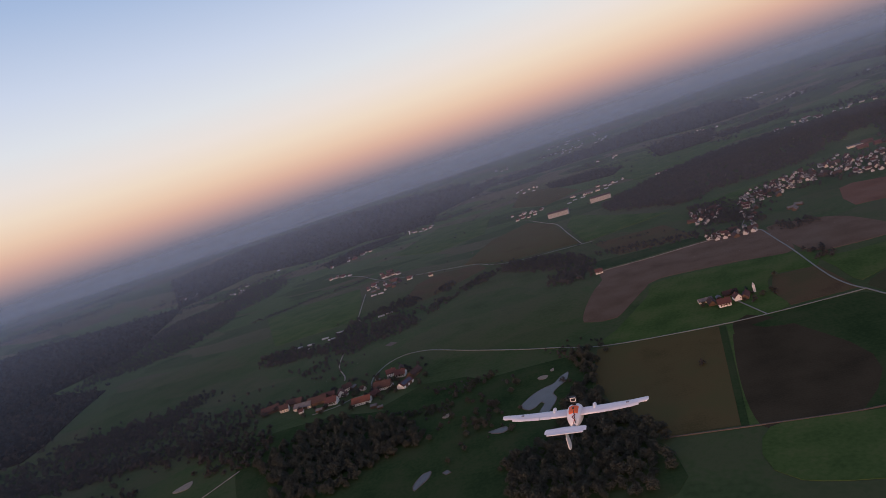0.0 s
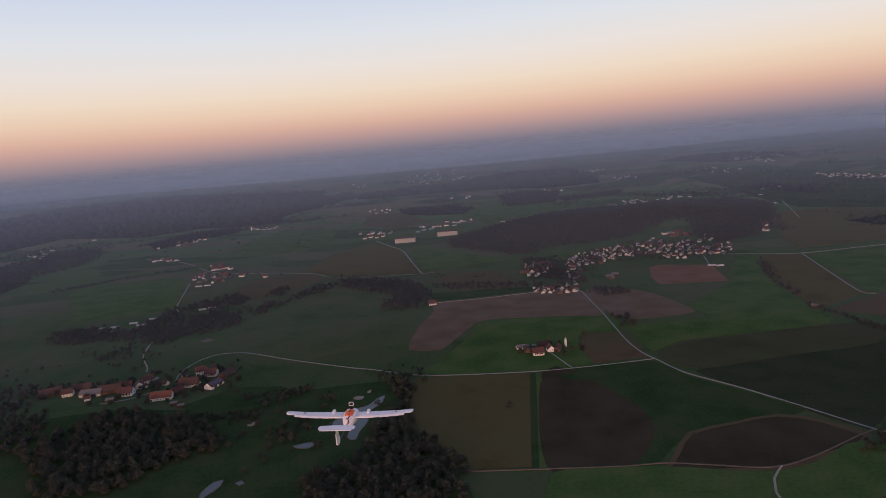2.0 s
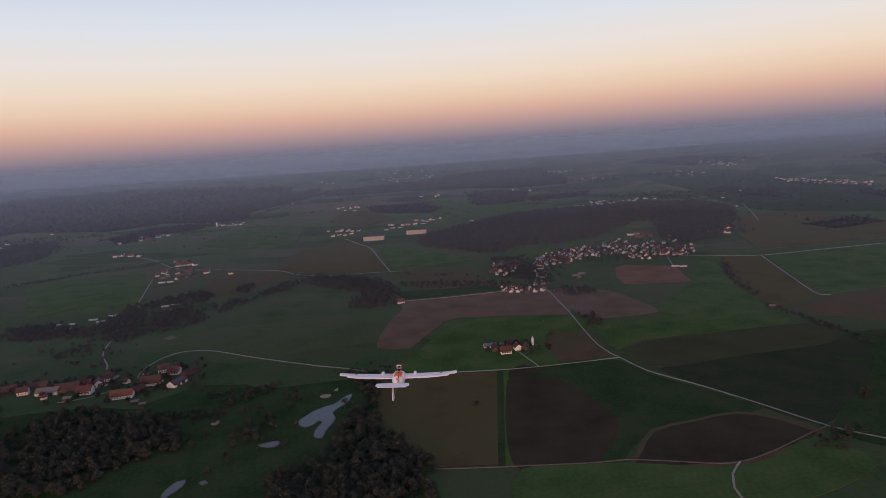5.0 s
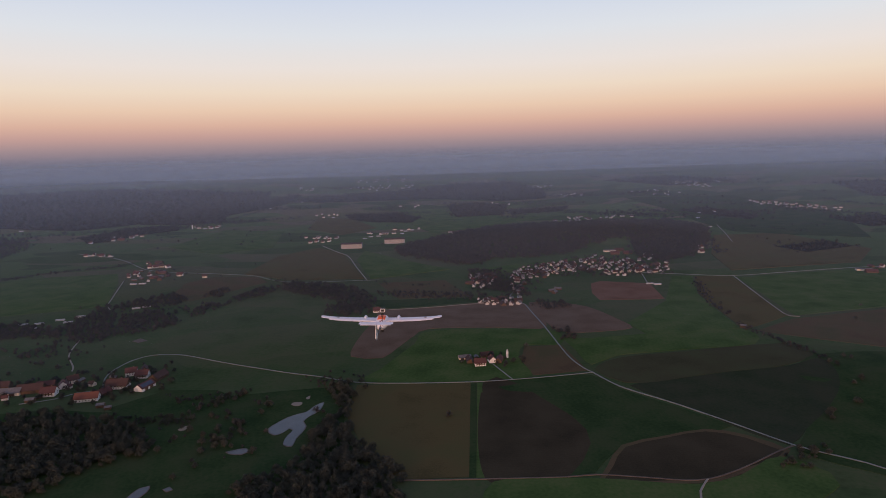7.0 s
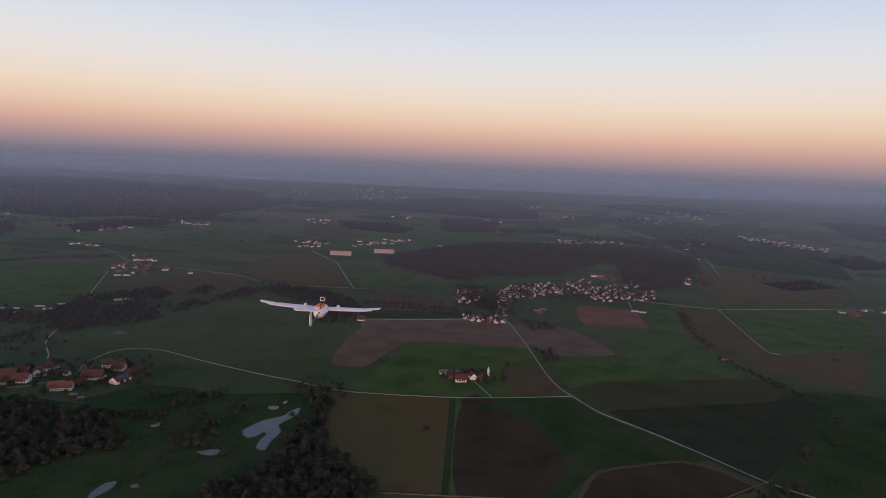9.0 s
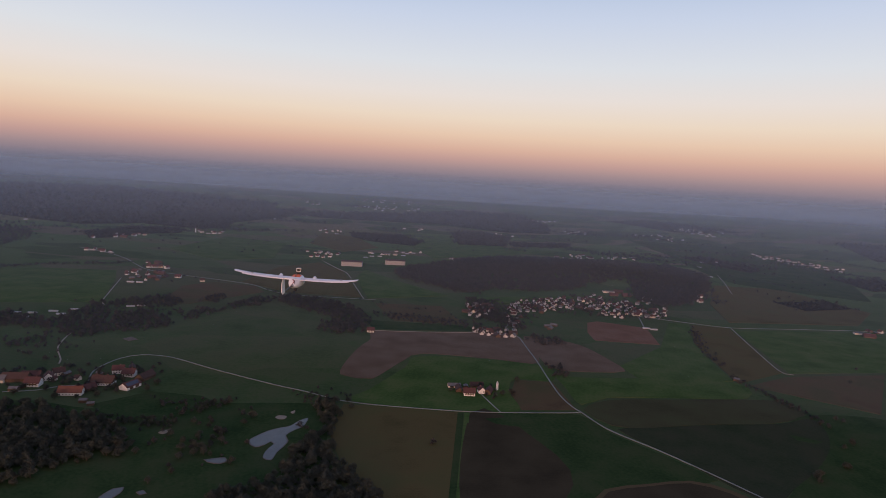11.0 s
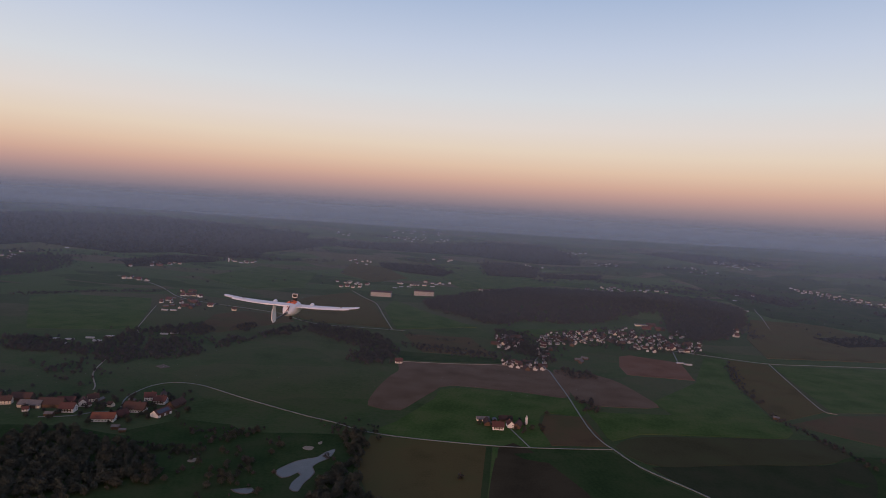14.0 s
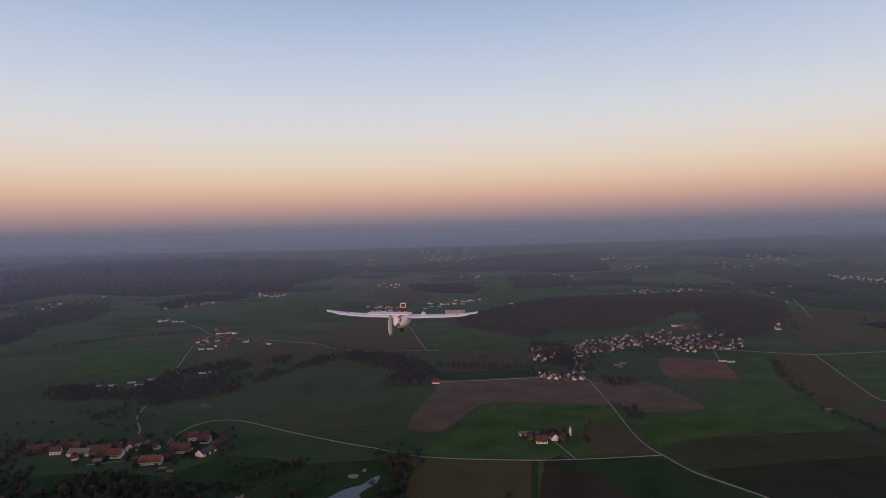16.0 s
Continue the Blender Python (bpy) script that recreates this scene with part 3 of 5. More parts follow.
grove("far", 22.5, (16, 23), [(-3438, 1755), (-3021, 2237), (-2285, 2473), (-1810, 1659), (-1883, 1335), (-1892, 1103), (-2225, 1087)])
grove("far", 17.0, (14, 20), [(-3284, 1244), (-3232, 1637), (-2240, 1463), (-1519, 1262), (-1440, 1107), (-1327, 913), (-1306, 843), (-1431, 807), (-1566, 732), (-1732, 606)])
grove("mid", 10.5, (9, 14), [(-1257, 875), (-1120, 914), (-1022, 934), (-983, 1041), (-923, 982), (-942, 870), (-966, 806), (-1081, 782)])
grove("mid", 10.0, (9, 14), [(-1343, 612), (-1279, 708), (-1114, 739), (-912, 765), (-772, 766), (-703, 709), (-826, 710), (-953, 681), (-1109, 663), (-1223, 548)])
grove("mid", 9.0, (8, 13), [(-1209, 540), (-1130, 611), (-1005, 653), (-897, 632), (-779, 634), (-735, 590), (-778, 531), (-882, 503), (-1076, 469)])

# strips of wood and tree belts scattered over the far lowland
far_rng = random.Random(77)
for _ in range(90):
    away, az = far_rng.uniform(2900, 4700), radians(far_rng.uniform(-54, 50))
    long, deep = far_rng.uniform(60, 330), far_rng.uniform(18, 70)
    lean_to = far_rng.uniform(-0.35, 0.35)
    ring = []
    for k in range(9):
        t = 2 * math.pi * k / 9
        u, w = long * math.cos(t) * far_rng.uniform(0.7, 1.15), deep * math.sin(t) * far_rng.uniform(0.7, 1.2)
        w += u * lean_to
        ring.append((away * math.sin(az) + u * math.cos(az) + w * math.sin(az), away * math.cos(az) - u * math.sin(az) + w * math.cos(az)))
    grove("far", 20, (10, 17), ring, 0.9)

# hedges and belts of trees
hedge(10, 6, (4, 8), [(524, 1054), (540, 994), (551, 931), (564, 884), (567, 865)])
hedge(10, 7, (5, 9), [(597, 1423), (561, 1304), (536, 1196), (538, 1133)])
hedge(30, 9, (6, 11), [(-1282, 1663), (-1184, 1737), (-1134, 1795), (-1000, 1839), (-970, 1891)])
hedge(30, 12, (8, 13), [(-1055, 3120), (-997, 3324), (-898, 3559), (-723, 3688)])
hedge(40, 13, (10, 14), [(-1536, 2526), (-1370, 2631), (-1184, 2854)])
hedge(20, 12, (8, 12), [(634, 3080), (754, 3004), (854, 2934)])
hedge(16, 12, (7, 10), [(1002, 3242), (999, 3056), (1082, 2948)])
hedge(16, 12, (7, 10), [(1151, 2479), (1210, 2339), (1296, 2171)])
hedge(22, 12, (7, 11), [(875, 2005), (831, 1856), (812, 1764)])
hedge(26, 13, (9, 13), [(1878, 3065), (1921, 2888), (2027, 2760)])
hedge(14, 10, (5, 9), [(-196, 1538), (-80, 1495), (29, 1440)])
hedge(14, 9, (6, 9), [(-448, 1557), (-407, 1567), (-369, 1529)])
hedge(14, 8, (5, 8), [(-728, 1255), (-657, 1283), (-587, 1295), (-554, 1307)])
hedge(12, 7, (5, 8), [(-832, 1107), (-782, 1131), (-728, 1134)])
hedge(12, 7, (5, 8), [(-215, 859), (-180, 848), (-151, 818)])
hedge(9, 6, (4, 7), [(-174, 818), (-170, 884), (-116, 858)])
hedge(12, 7, (5, 8), [(-384, 810), (-345, 792), (-292, 796), (-270, 824)])
hedge(10, 7, (4, 7), [(-438, 748), (-372, 733), (-316, 721)])
hedge(24, 12, (8, 12), [(764, 3550), (1018, 3550), (1227, 3344)])
hedge(24, 12, (8, 12), [(1655, 3500), (1861, 3321), (2045, 3246)])
hedge(24, 12, (8, 12), [(-1755, 3597), (-1559, 3790), (-1260, 3863)])
# gardens and scattered bushes
grove("mid", 11, (7, 12), [(64, 1616), (191, 1684), (456, 1824), (622, 1674), (561, 1510), (393, 1517), (256, 1528), (142, 1269), (72, 1276), (63, 1449)], 0.35)
grove("mid", 10, (7, 12), [(-627, 824), (-674, 888), (-578, 907), (-439, 954), (-386, 831), (-458, 814), (-527, 794)], 0.32)
grove("mid", 13, (6, 11), [(-409, 811), (-270, 824), (-222, 765), (-219, 697), (-211, 629), (-284, 596), (-344, 688)], 0.15)
grove("mid", 13, (7, 12), [(-781, 1037), (-693, 1096), (-624, 1126), (-556, 962), (-601, 912), (-686, 906)], 0.21)
grove("mid", 15, (8, 13), [(-1815, 865), (-1451, 904), (-1107, 960), (-737, 1014), (-708, 794), (-811, 666), (-978, 571), (-1175, 522)], 0.21)
grove("mid", 11, (6, 11), [(-159, 744), (-141, 760), (-104, 570), (-123, 551), (-177, 593)], 0.28)
grove("mid", 10, (6, 11), [(20, 931), (48, 951), (106, 963), (122, 913), (101, 886), (39, 889)], 0.24)
grove("mid", 13, (6, 11), [(314, 569), (366, 612), (409, 620), (398, 587), (338, 558)], 0.24)
grove("far", 26, (8, 13), [(-2084, 2846), (-524, 3272), (866, 2930), (1592, 2249), (1265, 1784), (887, 2066), (1208, 2815), (323, 2803), (-394, 2434), (-943, 2112), (-1761, 2397)], 0.06)
grove("far", 40, (9, 15), [(-2937, 4047), (-1211, 4851), (1227, 4145), (2369, 3358), (1895, 2681), (973, 3289), (-578, 3639), (-1900, 2995)], 0.12)

# ---- surfaces of buildings ----
PLASTER = shader("white_render", [(0.60, 0.59, 0.57), (0.75, 0.74, 0.72)], 0.3, 4.0, bump=0.05)
GREYWHITE = shader("weathered_white_render", [(0.40, 0.39, 0.38), (0.56, 0.55, 0.53)], 0.3, 4.0, bump=0.05)
CREAM = shader("cream_render", [(0.58, 0.50, 0.40), (0.68, 0.60, 0.49)], 0.3, 4.0, bump=0.05)
TIMBER = shader("dark_timber", [(0.07, 0.045, 0.03), (0.13, 0.085, 0.055)], 0.4, 5.0, bump=0.2)
PALEWOOD = shader("weathered_pale_boards", [(0.255, 0.247, 0.2415), (0.357, 0.3515, 0.3465)], 0.4, 5.0, lines=(0, 0.6, 0.05), bump=0.2)
TILE_RED = shader("red_roof_tiles", [(0.0646, 0.0296, 0.0253), (0.0918, 0.0405, 0.0343), (0.0748, 0.0428, 0.0397)], 0.4, 5.0, lines=(0, 0.5, 0.06), bump=0.3)
TILE_ORANGE = shader("orange_red_roof_tiles", [(0.1054, 0.0436, 0.0301), (0.1394, 0.0576, 0.0396), (0.119, 0.0576, 0.043)], 0.4, 5.0, lines=(0, 0.5, 0.06), bump=0.3)
TILE_BROWN = shader("brown_roof_tiles", [(0.044, 0.0246, 0.0206), (0.068, 0.0377, 0.0301), (0.064, 0.0459, 0.0387)], 0.4, 5.0, lines=(0, 0.5, 0.06), bump=0.3)
TILE_GREY = shader("grey_sheet_roof", [(0.10, 0.097, 0.097), (0.16, 0.155, 0.15)], 0.3, 4.0, bump=0.1)
PANEL = shader("solar_panel", [(0.05, 0.06, 0.085), (0.08, 0.09, 0.12)], 0.5, 5.0, rough=0.25, bump=0)
GLASS = shader("dark_window_glass", [(0.03, 0.035, 0.04), (0.05, 0.055, 0.06)], 0.5, 3.0, rough=0.12, bump=0, spec=0.5)
BRICK = shader("chimney_brick", [(0.16, 0.08, 0.06), (0.24, 0.13, 0.10)], 2.0, 9.0, bump=0.3)
METAL = shader("pale_sheet_metal", [(0.34, 0.34, 0.34), (0.50, 0.49, 0.48)], 0.3, 3.0, rough=0.5, bump=0.05)


def box(bm, cx, cy, cz, sx, sy, sz):
    made = bmesh.ops.create_cube(bm, size=1.0, matrix=Matrix.Translation((cx, cy, cz)) @ Matrix.Diagonal((sx, sy, sz, 1)))
    return made["verts"]


def window(parent, x, y, z, w, hgt, turn):
    """A window with its frame and pane, proud of a wall that faces -y when turn is 0."""
    bm = bmesh.new()
    for dx, dz, sx, sz in ((-w / 2, 0, 0.12, hgt), (w / 2, 0, 0.12, hgt), (0, hgt / 2, w + 0.12, 0.12), (0, -hgt / 2, w + 0.24, 0.14)):
        box(bm, dx, 0, dz, sx, 0.16, sz)
    frame_ob = part("window", bm, PLASTER, parent)
    frame_ob.matrix_basis = pose(x, y, z, 0, 0, turn)
    bm = bmesh.new()
    box(bm, 0, 0.02, 0, w - 0.02, 0.08, hgt - 0.02)
    part("pane", bm, GLASS, frame_ob)


def house(name, label, category, length, depth, eave, rise, wall_mat, roof_mat, over=0.7, storeys=2, bays=4, chimney=True, upper=None, balcony=False, solar=False, doors=0, gables=True):
    """A gabled building, its ridge along x, its long front facing -y."""
    root = new(name)
    tagged(root, label, category)
    a, b = length / 2, depth / 2
    low = eave if not upper else eave * 0.5
    bm = bmesh.new()
    if upper:
        box(bm, 0, 0, low / 2 - 0.5, length, depth, low + 1.0)
        part("wall", bm, wall_mat, root)
        bm = bmesh.new()
    z0 = -1.0 if not upper else low
    ring = [(-b, z0), (b, z0), (b, eave), (0, eave + rise - 0.12), (-b, eave)]
    grow = 0.06 if upper else 0.0
    ends = [[bm.verts.new((s * (a + grow), y * (1 + grow / b), z)) for y, z in ring] for s in (-1, 1)]
    bm.faces.new(ends[0])
    bm.faces.new(ends[1][::-1])
    for i in range(5):
        j = (i + 1) % 5
        bm.faces.new((ends[0][j], ends[0][i], ends[1][i], ends[1][j]))
    bmesh.ops.recalc_face_normals(bm, faces=bm.faces)
    part("upper_wall" if upper else "wall", bm, upper or wall_mat, root)
    slope = math.atan2(rise, b)
    for side in (-1, 1):
        bm = bmesh.new()
        run = (b + over) / math.cos(slope)
        box(bm, 0, run / 2, 0, length + 2 * over, run, 0.26)
        ob = part("roof", bm, roof_mat, root)
        ob.matrix_basis = Matrix.Translation((0, 0, eave + rise)) @ pose(0, 0, 0, 0, 0, 0 if side > 0 else 180) @ pose(0, 0, 0, -math.degrees(slope))
        if solar and side < 0:
            for k in range(4):
                bm = bmesh.new()
                box(bm, (k - 1.5) * length * 0.2, run * 0.48, 0.2, length * 0.19, run * 0.6, 0.08)
                p = part("solar_panel", bm, PANEL, ob, "blue-grey solar panel")
    bm = bmesh.new()
    box(bm, 0, 0, eave + rise + 0.16, length + 2 * over, 0.34, 0.12)
    part("ridge_cap", bm, roof_mat, root)
    if chimney:
        bm = bmesh.new()
        box(bm, a * 0.35, b * 0.25, eave + rise * 0.95, 0.8, 0.8, 1.9)
        box(bm, a * 0.35, b * 0.25, eave + rise * 0.95 + 1.0, 1.0, 1.0, 0.16)
        part("chimney", bm, BRICK, root)
    for s in range(storeys):
        z = 1.6 + s * (eave - 0.6) / max(storeys, 1)
        for k in range(bays):
            x = (k - (bays - 1) / 2) * length / (bays + 0.3)
            window(root, x, -b - 0.05 - grow, z, 1.15, 1.35, 0)
        if not gables:
            continue
        window(root, -a - 0.05 - grow, -b * 0.4, z, 1.1, 1.3, -90)
        window(root, a + 0.05 + grow, b * 0.4, z, 1.1, 1.3, 90)
    for k in range(doors):
        bm = bmesh.new()
        box(bm, (k - (doors - 1) / 2) * length / (doors + 0.6), -b - 0.06, 1.7, length / (doors + 2.2), 0.14, 3.5)
        part("barn_door", bm, TIMBER, root, "dark timber barn door")
    if balcony:
        bm = bmesh.new()
        box(bm, 0, -b - 0.6, eave * 0.52, length * 0.8, 1.2, 0.16)
        rail = bm
        box(rail, 0, -b - 1.15, eave * 0.52 + 0.55, length * 0.8, 0.08, 0.9)
        part("balcony", bm, TIMBER, root, "dark wooden balcony")
    return root


HOUSE_RED = house("house", "white rendered house with a red tiled roof", "house", 12, 9.5, 4.7, 4.2, PLASTER, TILE_RED)
HOUSE_BROWN = house("house", "cream rendered house with a brown tiled roof", "house", 11, 9, 4.4, 4.0, CREAM, TILE_BROWN, bays=3)
HOUSE_BALCONY = house("house", "white country house with dark wooden balcony and red roof", "house", 14, 11, 5.0, 4.4, PLASTER, TILE_RED, balcony=True, over=1.1)
FARMHOUSE = house("farmhouse", "long white farmhouse under an orange-red tiled roof", "farmhouse", 26, 12, 5.0, 5.2, PLASTER, TILE_ORANGE, over=1.3, bays=7, balcony=False)
FARMHOUSE_DARK = house("farmhouse", "white farmhouse with timber upper floor and dark brown roof", "farmhouse", 23, 13, 5.4, 5.4, PLASTER, TILE_BROWN, over=1.4, bays=7, upper=TIMBER)
BARN_RED = house("barn", "dark timber barn with a red tiled roof", "barn", 24, 12, 4.0, 5.0, TIMBER, TILE_RED, storeys=0, chimney=False, doors=3)
BARN_BROWN = house("barn", "dark timber barn with a brown tiled roof", "barn", 25, 13, 3.9, 5.2, TIMBER, TILE_BROWN, storeys=0, chimney=False, doors=2)
BARN_GREY = house("barn", "cream-fronted barn with a grey sheet roof", "barn", 24, 13, 3.7, 3.8, CREAM, TILE_GREY, storeys=0, chimney=False, doors=2)
BARN_SOLAR = house("barn", "white barn with solar panels on a red roof", "barn", 24, 13, 4.0, 4.8, PLASTER, TILE_RED, storeys=0, chimney=False, solar=True, doors=2)
SHED = house("shed", "small dark timber shed with a pale roof", "shed", 7, 5, 2.6, 1.2, TIMBER, TILE_GREY, storeys=0, chimney=False, over=0.3)
SHED_DARK = house("shed", "weathered timber shed with a grey sheet roof", "shed", 15, 8, 3.0, 2.6, TIMBER, TILE_GREY, storeys=0, chimney=False, over=0.4)
SHED_WHITE = house("shed", "low pale shed with a sheet-metal roof", "shed", 19, 8, 2.3, 0.9, METAL, METAL, storeys=0, chimney=False, over=0.3)
LONG_SHED = house("shed", "long pale-roofed farm shed", "shed", 34, 11, 4.0, 1.6, CREAM, TILE_GREY, storeys=0, chimney=False, over=0.4)
LONG_BARN = house("barn", "tall pale-boarded barn with a broad bright front", "barn", 44, 20, 9.5, 2.2, PALEWOOD, TILE_BROWN, storeys=0, chimney=False, over=0.5)
PLAIN_RED = house("house", "small white village house with a red tiled roof", "house", 10.5, 9, 4.5, 3.9, GREYWHITE, TILE_RED, bays=2, gables=False)
PLAIN_BROWN = house("house", "small white village house with a brown tiled roof", "house", 10, 9.5, 4.4, 3.8, GREYWHITE, TILE_BROWN, bays=2, gables=False)
PLAIN_LONG = house("house", "long cream village house with a red roof", "house", 17, 10, 4.6, 4.2, CREAM, TILE_RED, bays=3, gables=False)
PLAIN_GREY = house("house", "white village house with a dark grey roof", "house", 12, 9, 4.6, 3.6, GREYWHITE, TILE_GREY, bays=2, gables=False)


def round_tower(name, label, category, radius, hgt, cap, wall_mat, cap_mat, sides=20):
    root = new(name)
    tagged(root, label, category)
    bm = bmesh.new()
    bmesh.ops.create_cone(bm, cap_ends=True, segments=sides, radius1=radius, radius2=radius * 0.98, depth=hgt, matrix=Matrix.Translation((0, 0, hgt / 2)))
    for k in range(1, 5):
        bmesh.ops.create_cone(bm, cap_ends=True, segments=sides, radius1=radius * 1.03, radius2=radius * 1.03, depth=0.16, matrix=Matrix.Translation((0, 0, hgt * k / 5)))
    part("tower", bm, wall_mat, root)
    bm = bmesh.new()
    bmesh.ops.create_cone(bm, cap_ends=True, segments=sides, radius1=radius * 1.06, radius2=radius * 0.1, depth=cap, matrix=Matrix.Translation((0, 0, hgt + cap / 2)))
    part("cap", bm, cap_mat, root, "pointed pale cap")
    bm = bmesh.new()
    for side in (-0.25, 0.25):
        box(bm, side, -radius - 0.16, hgt / 2, 0.05, 0.05, hgt)
    for k in range(int(hgt / 0.6)):
        box(bm, 0, -radius - 0.16, 0.4 + k * 0.6, 0.5, 0.04, 0.04)
    part("ladder", bm, METAL, root)
    return root


SILO = round_tower("silo", "white cylindrical farm silo with a pointed cap", "silo", 1.6, 9.0, 3.4, PLASTER, METAL)
CHURCH = round_tower("church_tower", "slender white church tower with a dark spire", "tower", 2.6, 18.0, 12.0, PLASTER, TILE_BROWN, 8)
FARMS = [BARN_BROWN, PLAIN_BROWN, BARN_RED, SHED_DARK, PLAIN_RED, BARN_BROWN, SHED_DARK]
VILLAGE = [PLAIN_RED, PLAIN_BROWN, PLAIN_GREY, PLAIN_LONG, PLAIN_BROWN, PLAIN_RED, PLAIN_BROWN, PLAIN_GREY, BARN_BROWN]
USED = set()


def place(kind, x, y, turn, size=1.0):
    """The first call for a kind moves the thing itself, later ones set copies."""
    m = pose(x, y, float(ground_z(x, y)) + 0.25, 0, 0, turn) @ Matrix.Diagonal((size, size, size, 1))
    if kind.name in USED:
        ob = copy_thing(kind, pose(x, y, float(ground_z(x, y)) + 0.25, 0, 0, turn))
        ob.scale = (size, size, size)
    else:
        USED.add(kind.name)
        kind.matrix_basis = m
        ob = kind
    return ob


def cluster(kinds, count, seed, gap, outline):
    """Houses of several kinds within an outline, apart from one another, mostly facing one way."""
    r = random.Random(seed)
    xs, ys = [p[0] for p in outline], [p[1] for p in outline]
    found = []
    for _ in range(4000):
        x, y = r.uniform(min(xs), max(xs)), r.uniform(min(ys), max(ys))
        if inside(np.array([x]), np.array([y]), outline)[0] and all((x - u) ** 2 + (y - v) ** 2 > gap * gap for u, v in found):
            found.append((x, y))
            tagged(place(r.choice(kinds), x, y, r.choice((0, 0, 90, 90, 90)) + r.uniform(-28, 28), r.uniform(0.66, 0.95)), group="village houses")
            if len(found) == count:
                break


LONE = {}


def lone_trees(kind, points):
    """Single broadleaf trees, each with its trunk and its crown."""
    r = random.Random(len(points))
    for x, y in points:
        k = r.randrange(3)
        if (kind, k) not in LONE:
            v, f, wood_faces = TREES["near"][k] if kind == "near" else TREES["mid"][k]
            root = tagged(new("tree"), "leafy dark olive broadleaf tree" if kind == "near" else "small dark autumn tree or tall bush", "tree")
            for name, faces, mat in (("trunk", f[:wood_faces], BARK), ("crown", f[wood_faces:], LEAVES if kind == "near" else BARE)):
                ids, flat_ids = np.unique(faces, return_inverse=True)
                ob = mesh_object(name, v[ids].tolist(), flat_ids.reshape(faces.shape).tolist(), mat)
                ob.parent = root
            LONE[kind, k] = root
            ob = root
        else:
            ob = copy_thing(LONE[kind, k], Matrix.Identity(4))
        s = r.uniform(8, 12) if kind == "near" else r.uniform(6, 9)
        ob.matrix_basis = pose(x, y, float(ground_z(x, y)) + 0.2 - 0.12 * s, 0, 0, r.uniform(0, 360))
        ob.scale = (s * r.uniform(0.95, 1.3), s * 1.1, s)


def pond(label, corners):
    tagged(drape("pond", smooth_line(corners, 5.0, True), WATER, 0.62, 0.5, 400.0), label, "pond", kind="structure")
    tagged(drape("bank", [p + (p - sum((Vector(q) for q in corners), Vector((0, 0))) / len(corners)).normalized() * 1.2 for p in smooth_line(corners, 5.0, True)], EARTH, 0.55, 0.5, 400.0), "bare earth bank of the pond", "bank", kind="structure")


def bunker(label, corners):
    tagged(drape("sand_bunker", smooth_line(corners, 2.0, True), SAND, 0.6, 0.5, 400.0), label, "bunker", kind="structure")


# the farmstead among the meadows
place(BARN_GREY, 30, 928, 8, 0.8)
place(BARN_BROWN, 37, 914, 95, 0.8)
place(HOUSE_BALCONY, 52, 896, 4, 1.15)
place(HOUSE_RED, 71, 909, 100, 1.1)
place(BARN_RED, 82, 912, 75, 0.85)
place(BARN_BROWN, 65, 936, 10, 0.8)
place(SHED, 48, 927, 95, 1.3)
place(SILO, 96, 925, 0, 1.15)

# the hamlet
place(BARN_GREY, -612, 834, 6, 1.25)
place(BARN_BROWN, -588, 842, 12, 1.3)
place(HOUSE_BALCONY, -553, 827, 8, 1.3)
place(HOUSE_RED, -550, 855, -60, 1.2)
place(FARMHOUSE, -487, 804, 10, 1.1)
place(BARN_RED, -477, 821, 62)
place(FARMHOUSE_DARK, -468, 849, 4, 1.2)
place(HOUSE_RED, -474, 900, 20, 1.3)
place(BARN_SOLAR, -427, 842, 74, 1.1)
place(HOUSE_BALCONY, -452, 889, 4, 1.2)
place(BARN_BROWN, -425, 882, 80, 1.1)
place(HOUSE_BROWN, -548, 875, 40, 1.3)
place(SHED, -456, 779, 10, 1.4)
place(SHED, -564, 803, 5, 1.6)
place(HOUSE_BROWN, -652, 837, 20, 1.3)
place(BARN_BROWN, -684, 844, 30, 1.2)
place(BARN_RED, -578, 860, 15)
place(BARN_BROWN, -644, 859, 10, 1.1)
place(SHED, -442, 771, 20, 1.2)
place(SHED, -470, 875, 80, 1.4)

cluster([BARN_BROWN, HOUSE_BROWN, SHED_DARK, PLAIN_RED, BARN_BROWN], 9, 61, 17, [(-650, 822), (-600, 880), (-520, 890), (-455, 935), (-425, 900), (-500, 830), (-560, 805)])

# the two long barns and the farms round them
place(LONG_BARN, -309, 2108, 2, 1.6)
place(LONG_BARN, -168, 2189, 2, 1.6)
place(HOUSE_RED, -484, 2267, -5)
place(HOUSE_BALCONY, -466, 2293, -8)
place(HOUSE_BROWN, -440, 2270, -18)
place(HOUSE_RED, -420, 2296, -14)
place(SHED_WHITE, -292, 2337, -20, 0.85)
place(SHED_WHITE, -274, 2380, 10, 0.85)
place(SHED_WHITE, -244, 2388, -12, 0.85)
place(BARN_GREY, -223, 2447, -8)
place(SHED_WHITE, -145, 2508, 4, 0.85)
place(SHED_WHITE, -123, 2537, -6, 0.85)
place(SHED_WHITE, -157, 2442, -5, 0.85)
place(HOUSE_BROWN, 47, 2382, -8)
place(SHED_WHITE, 69, 2392, -18, 0.85)
place(HOUSE_BROWN, 93, 2350, -14)

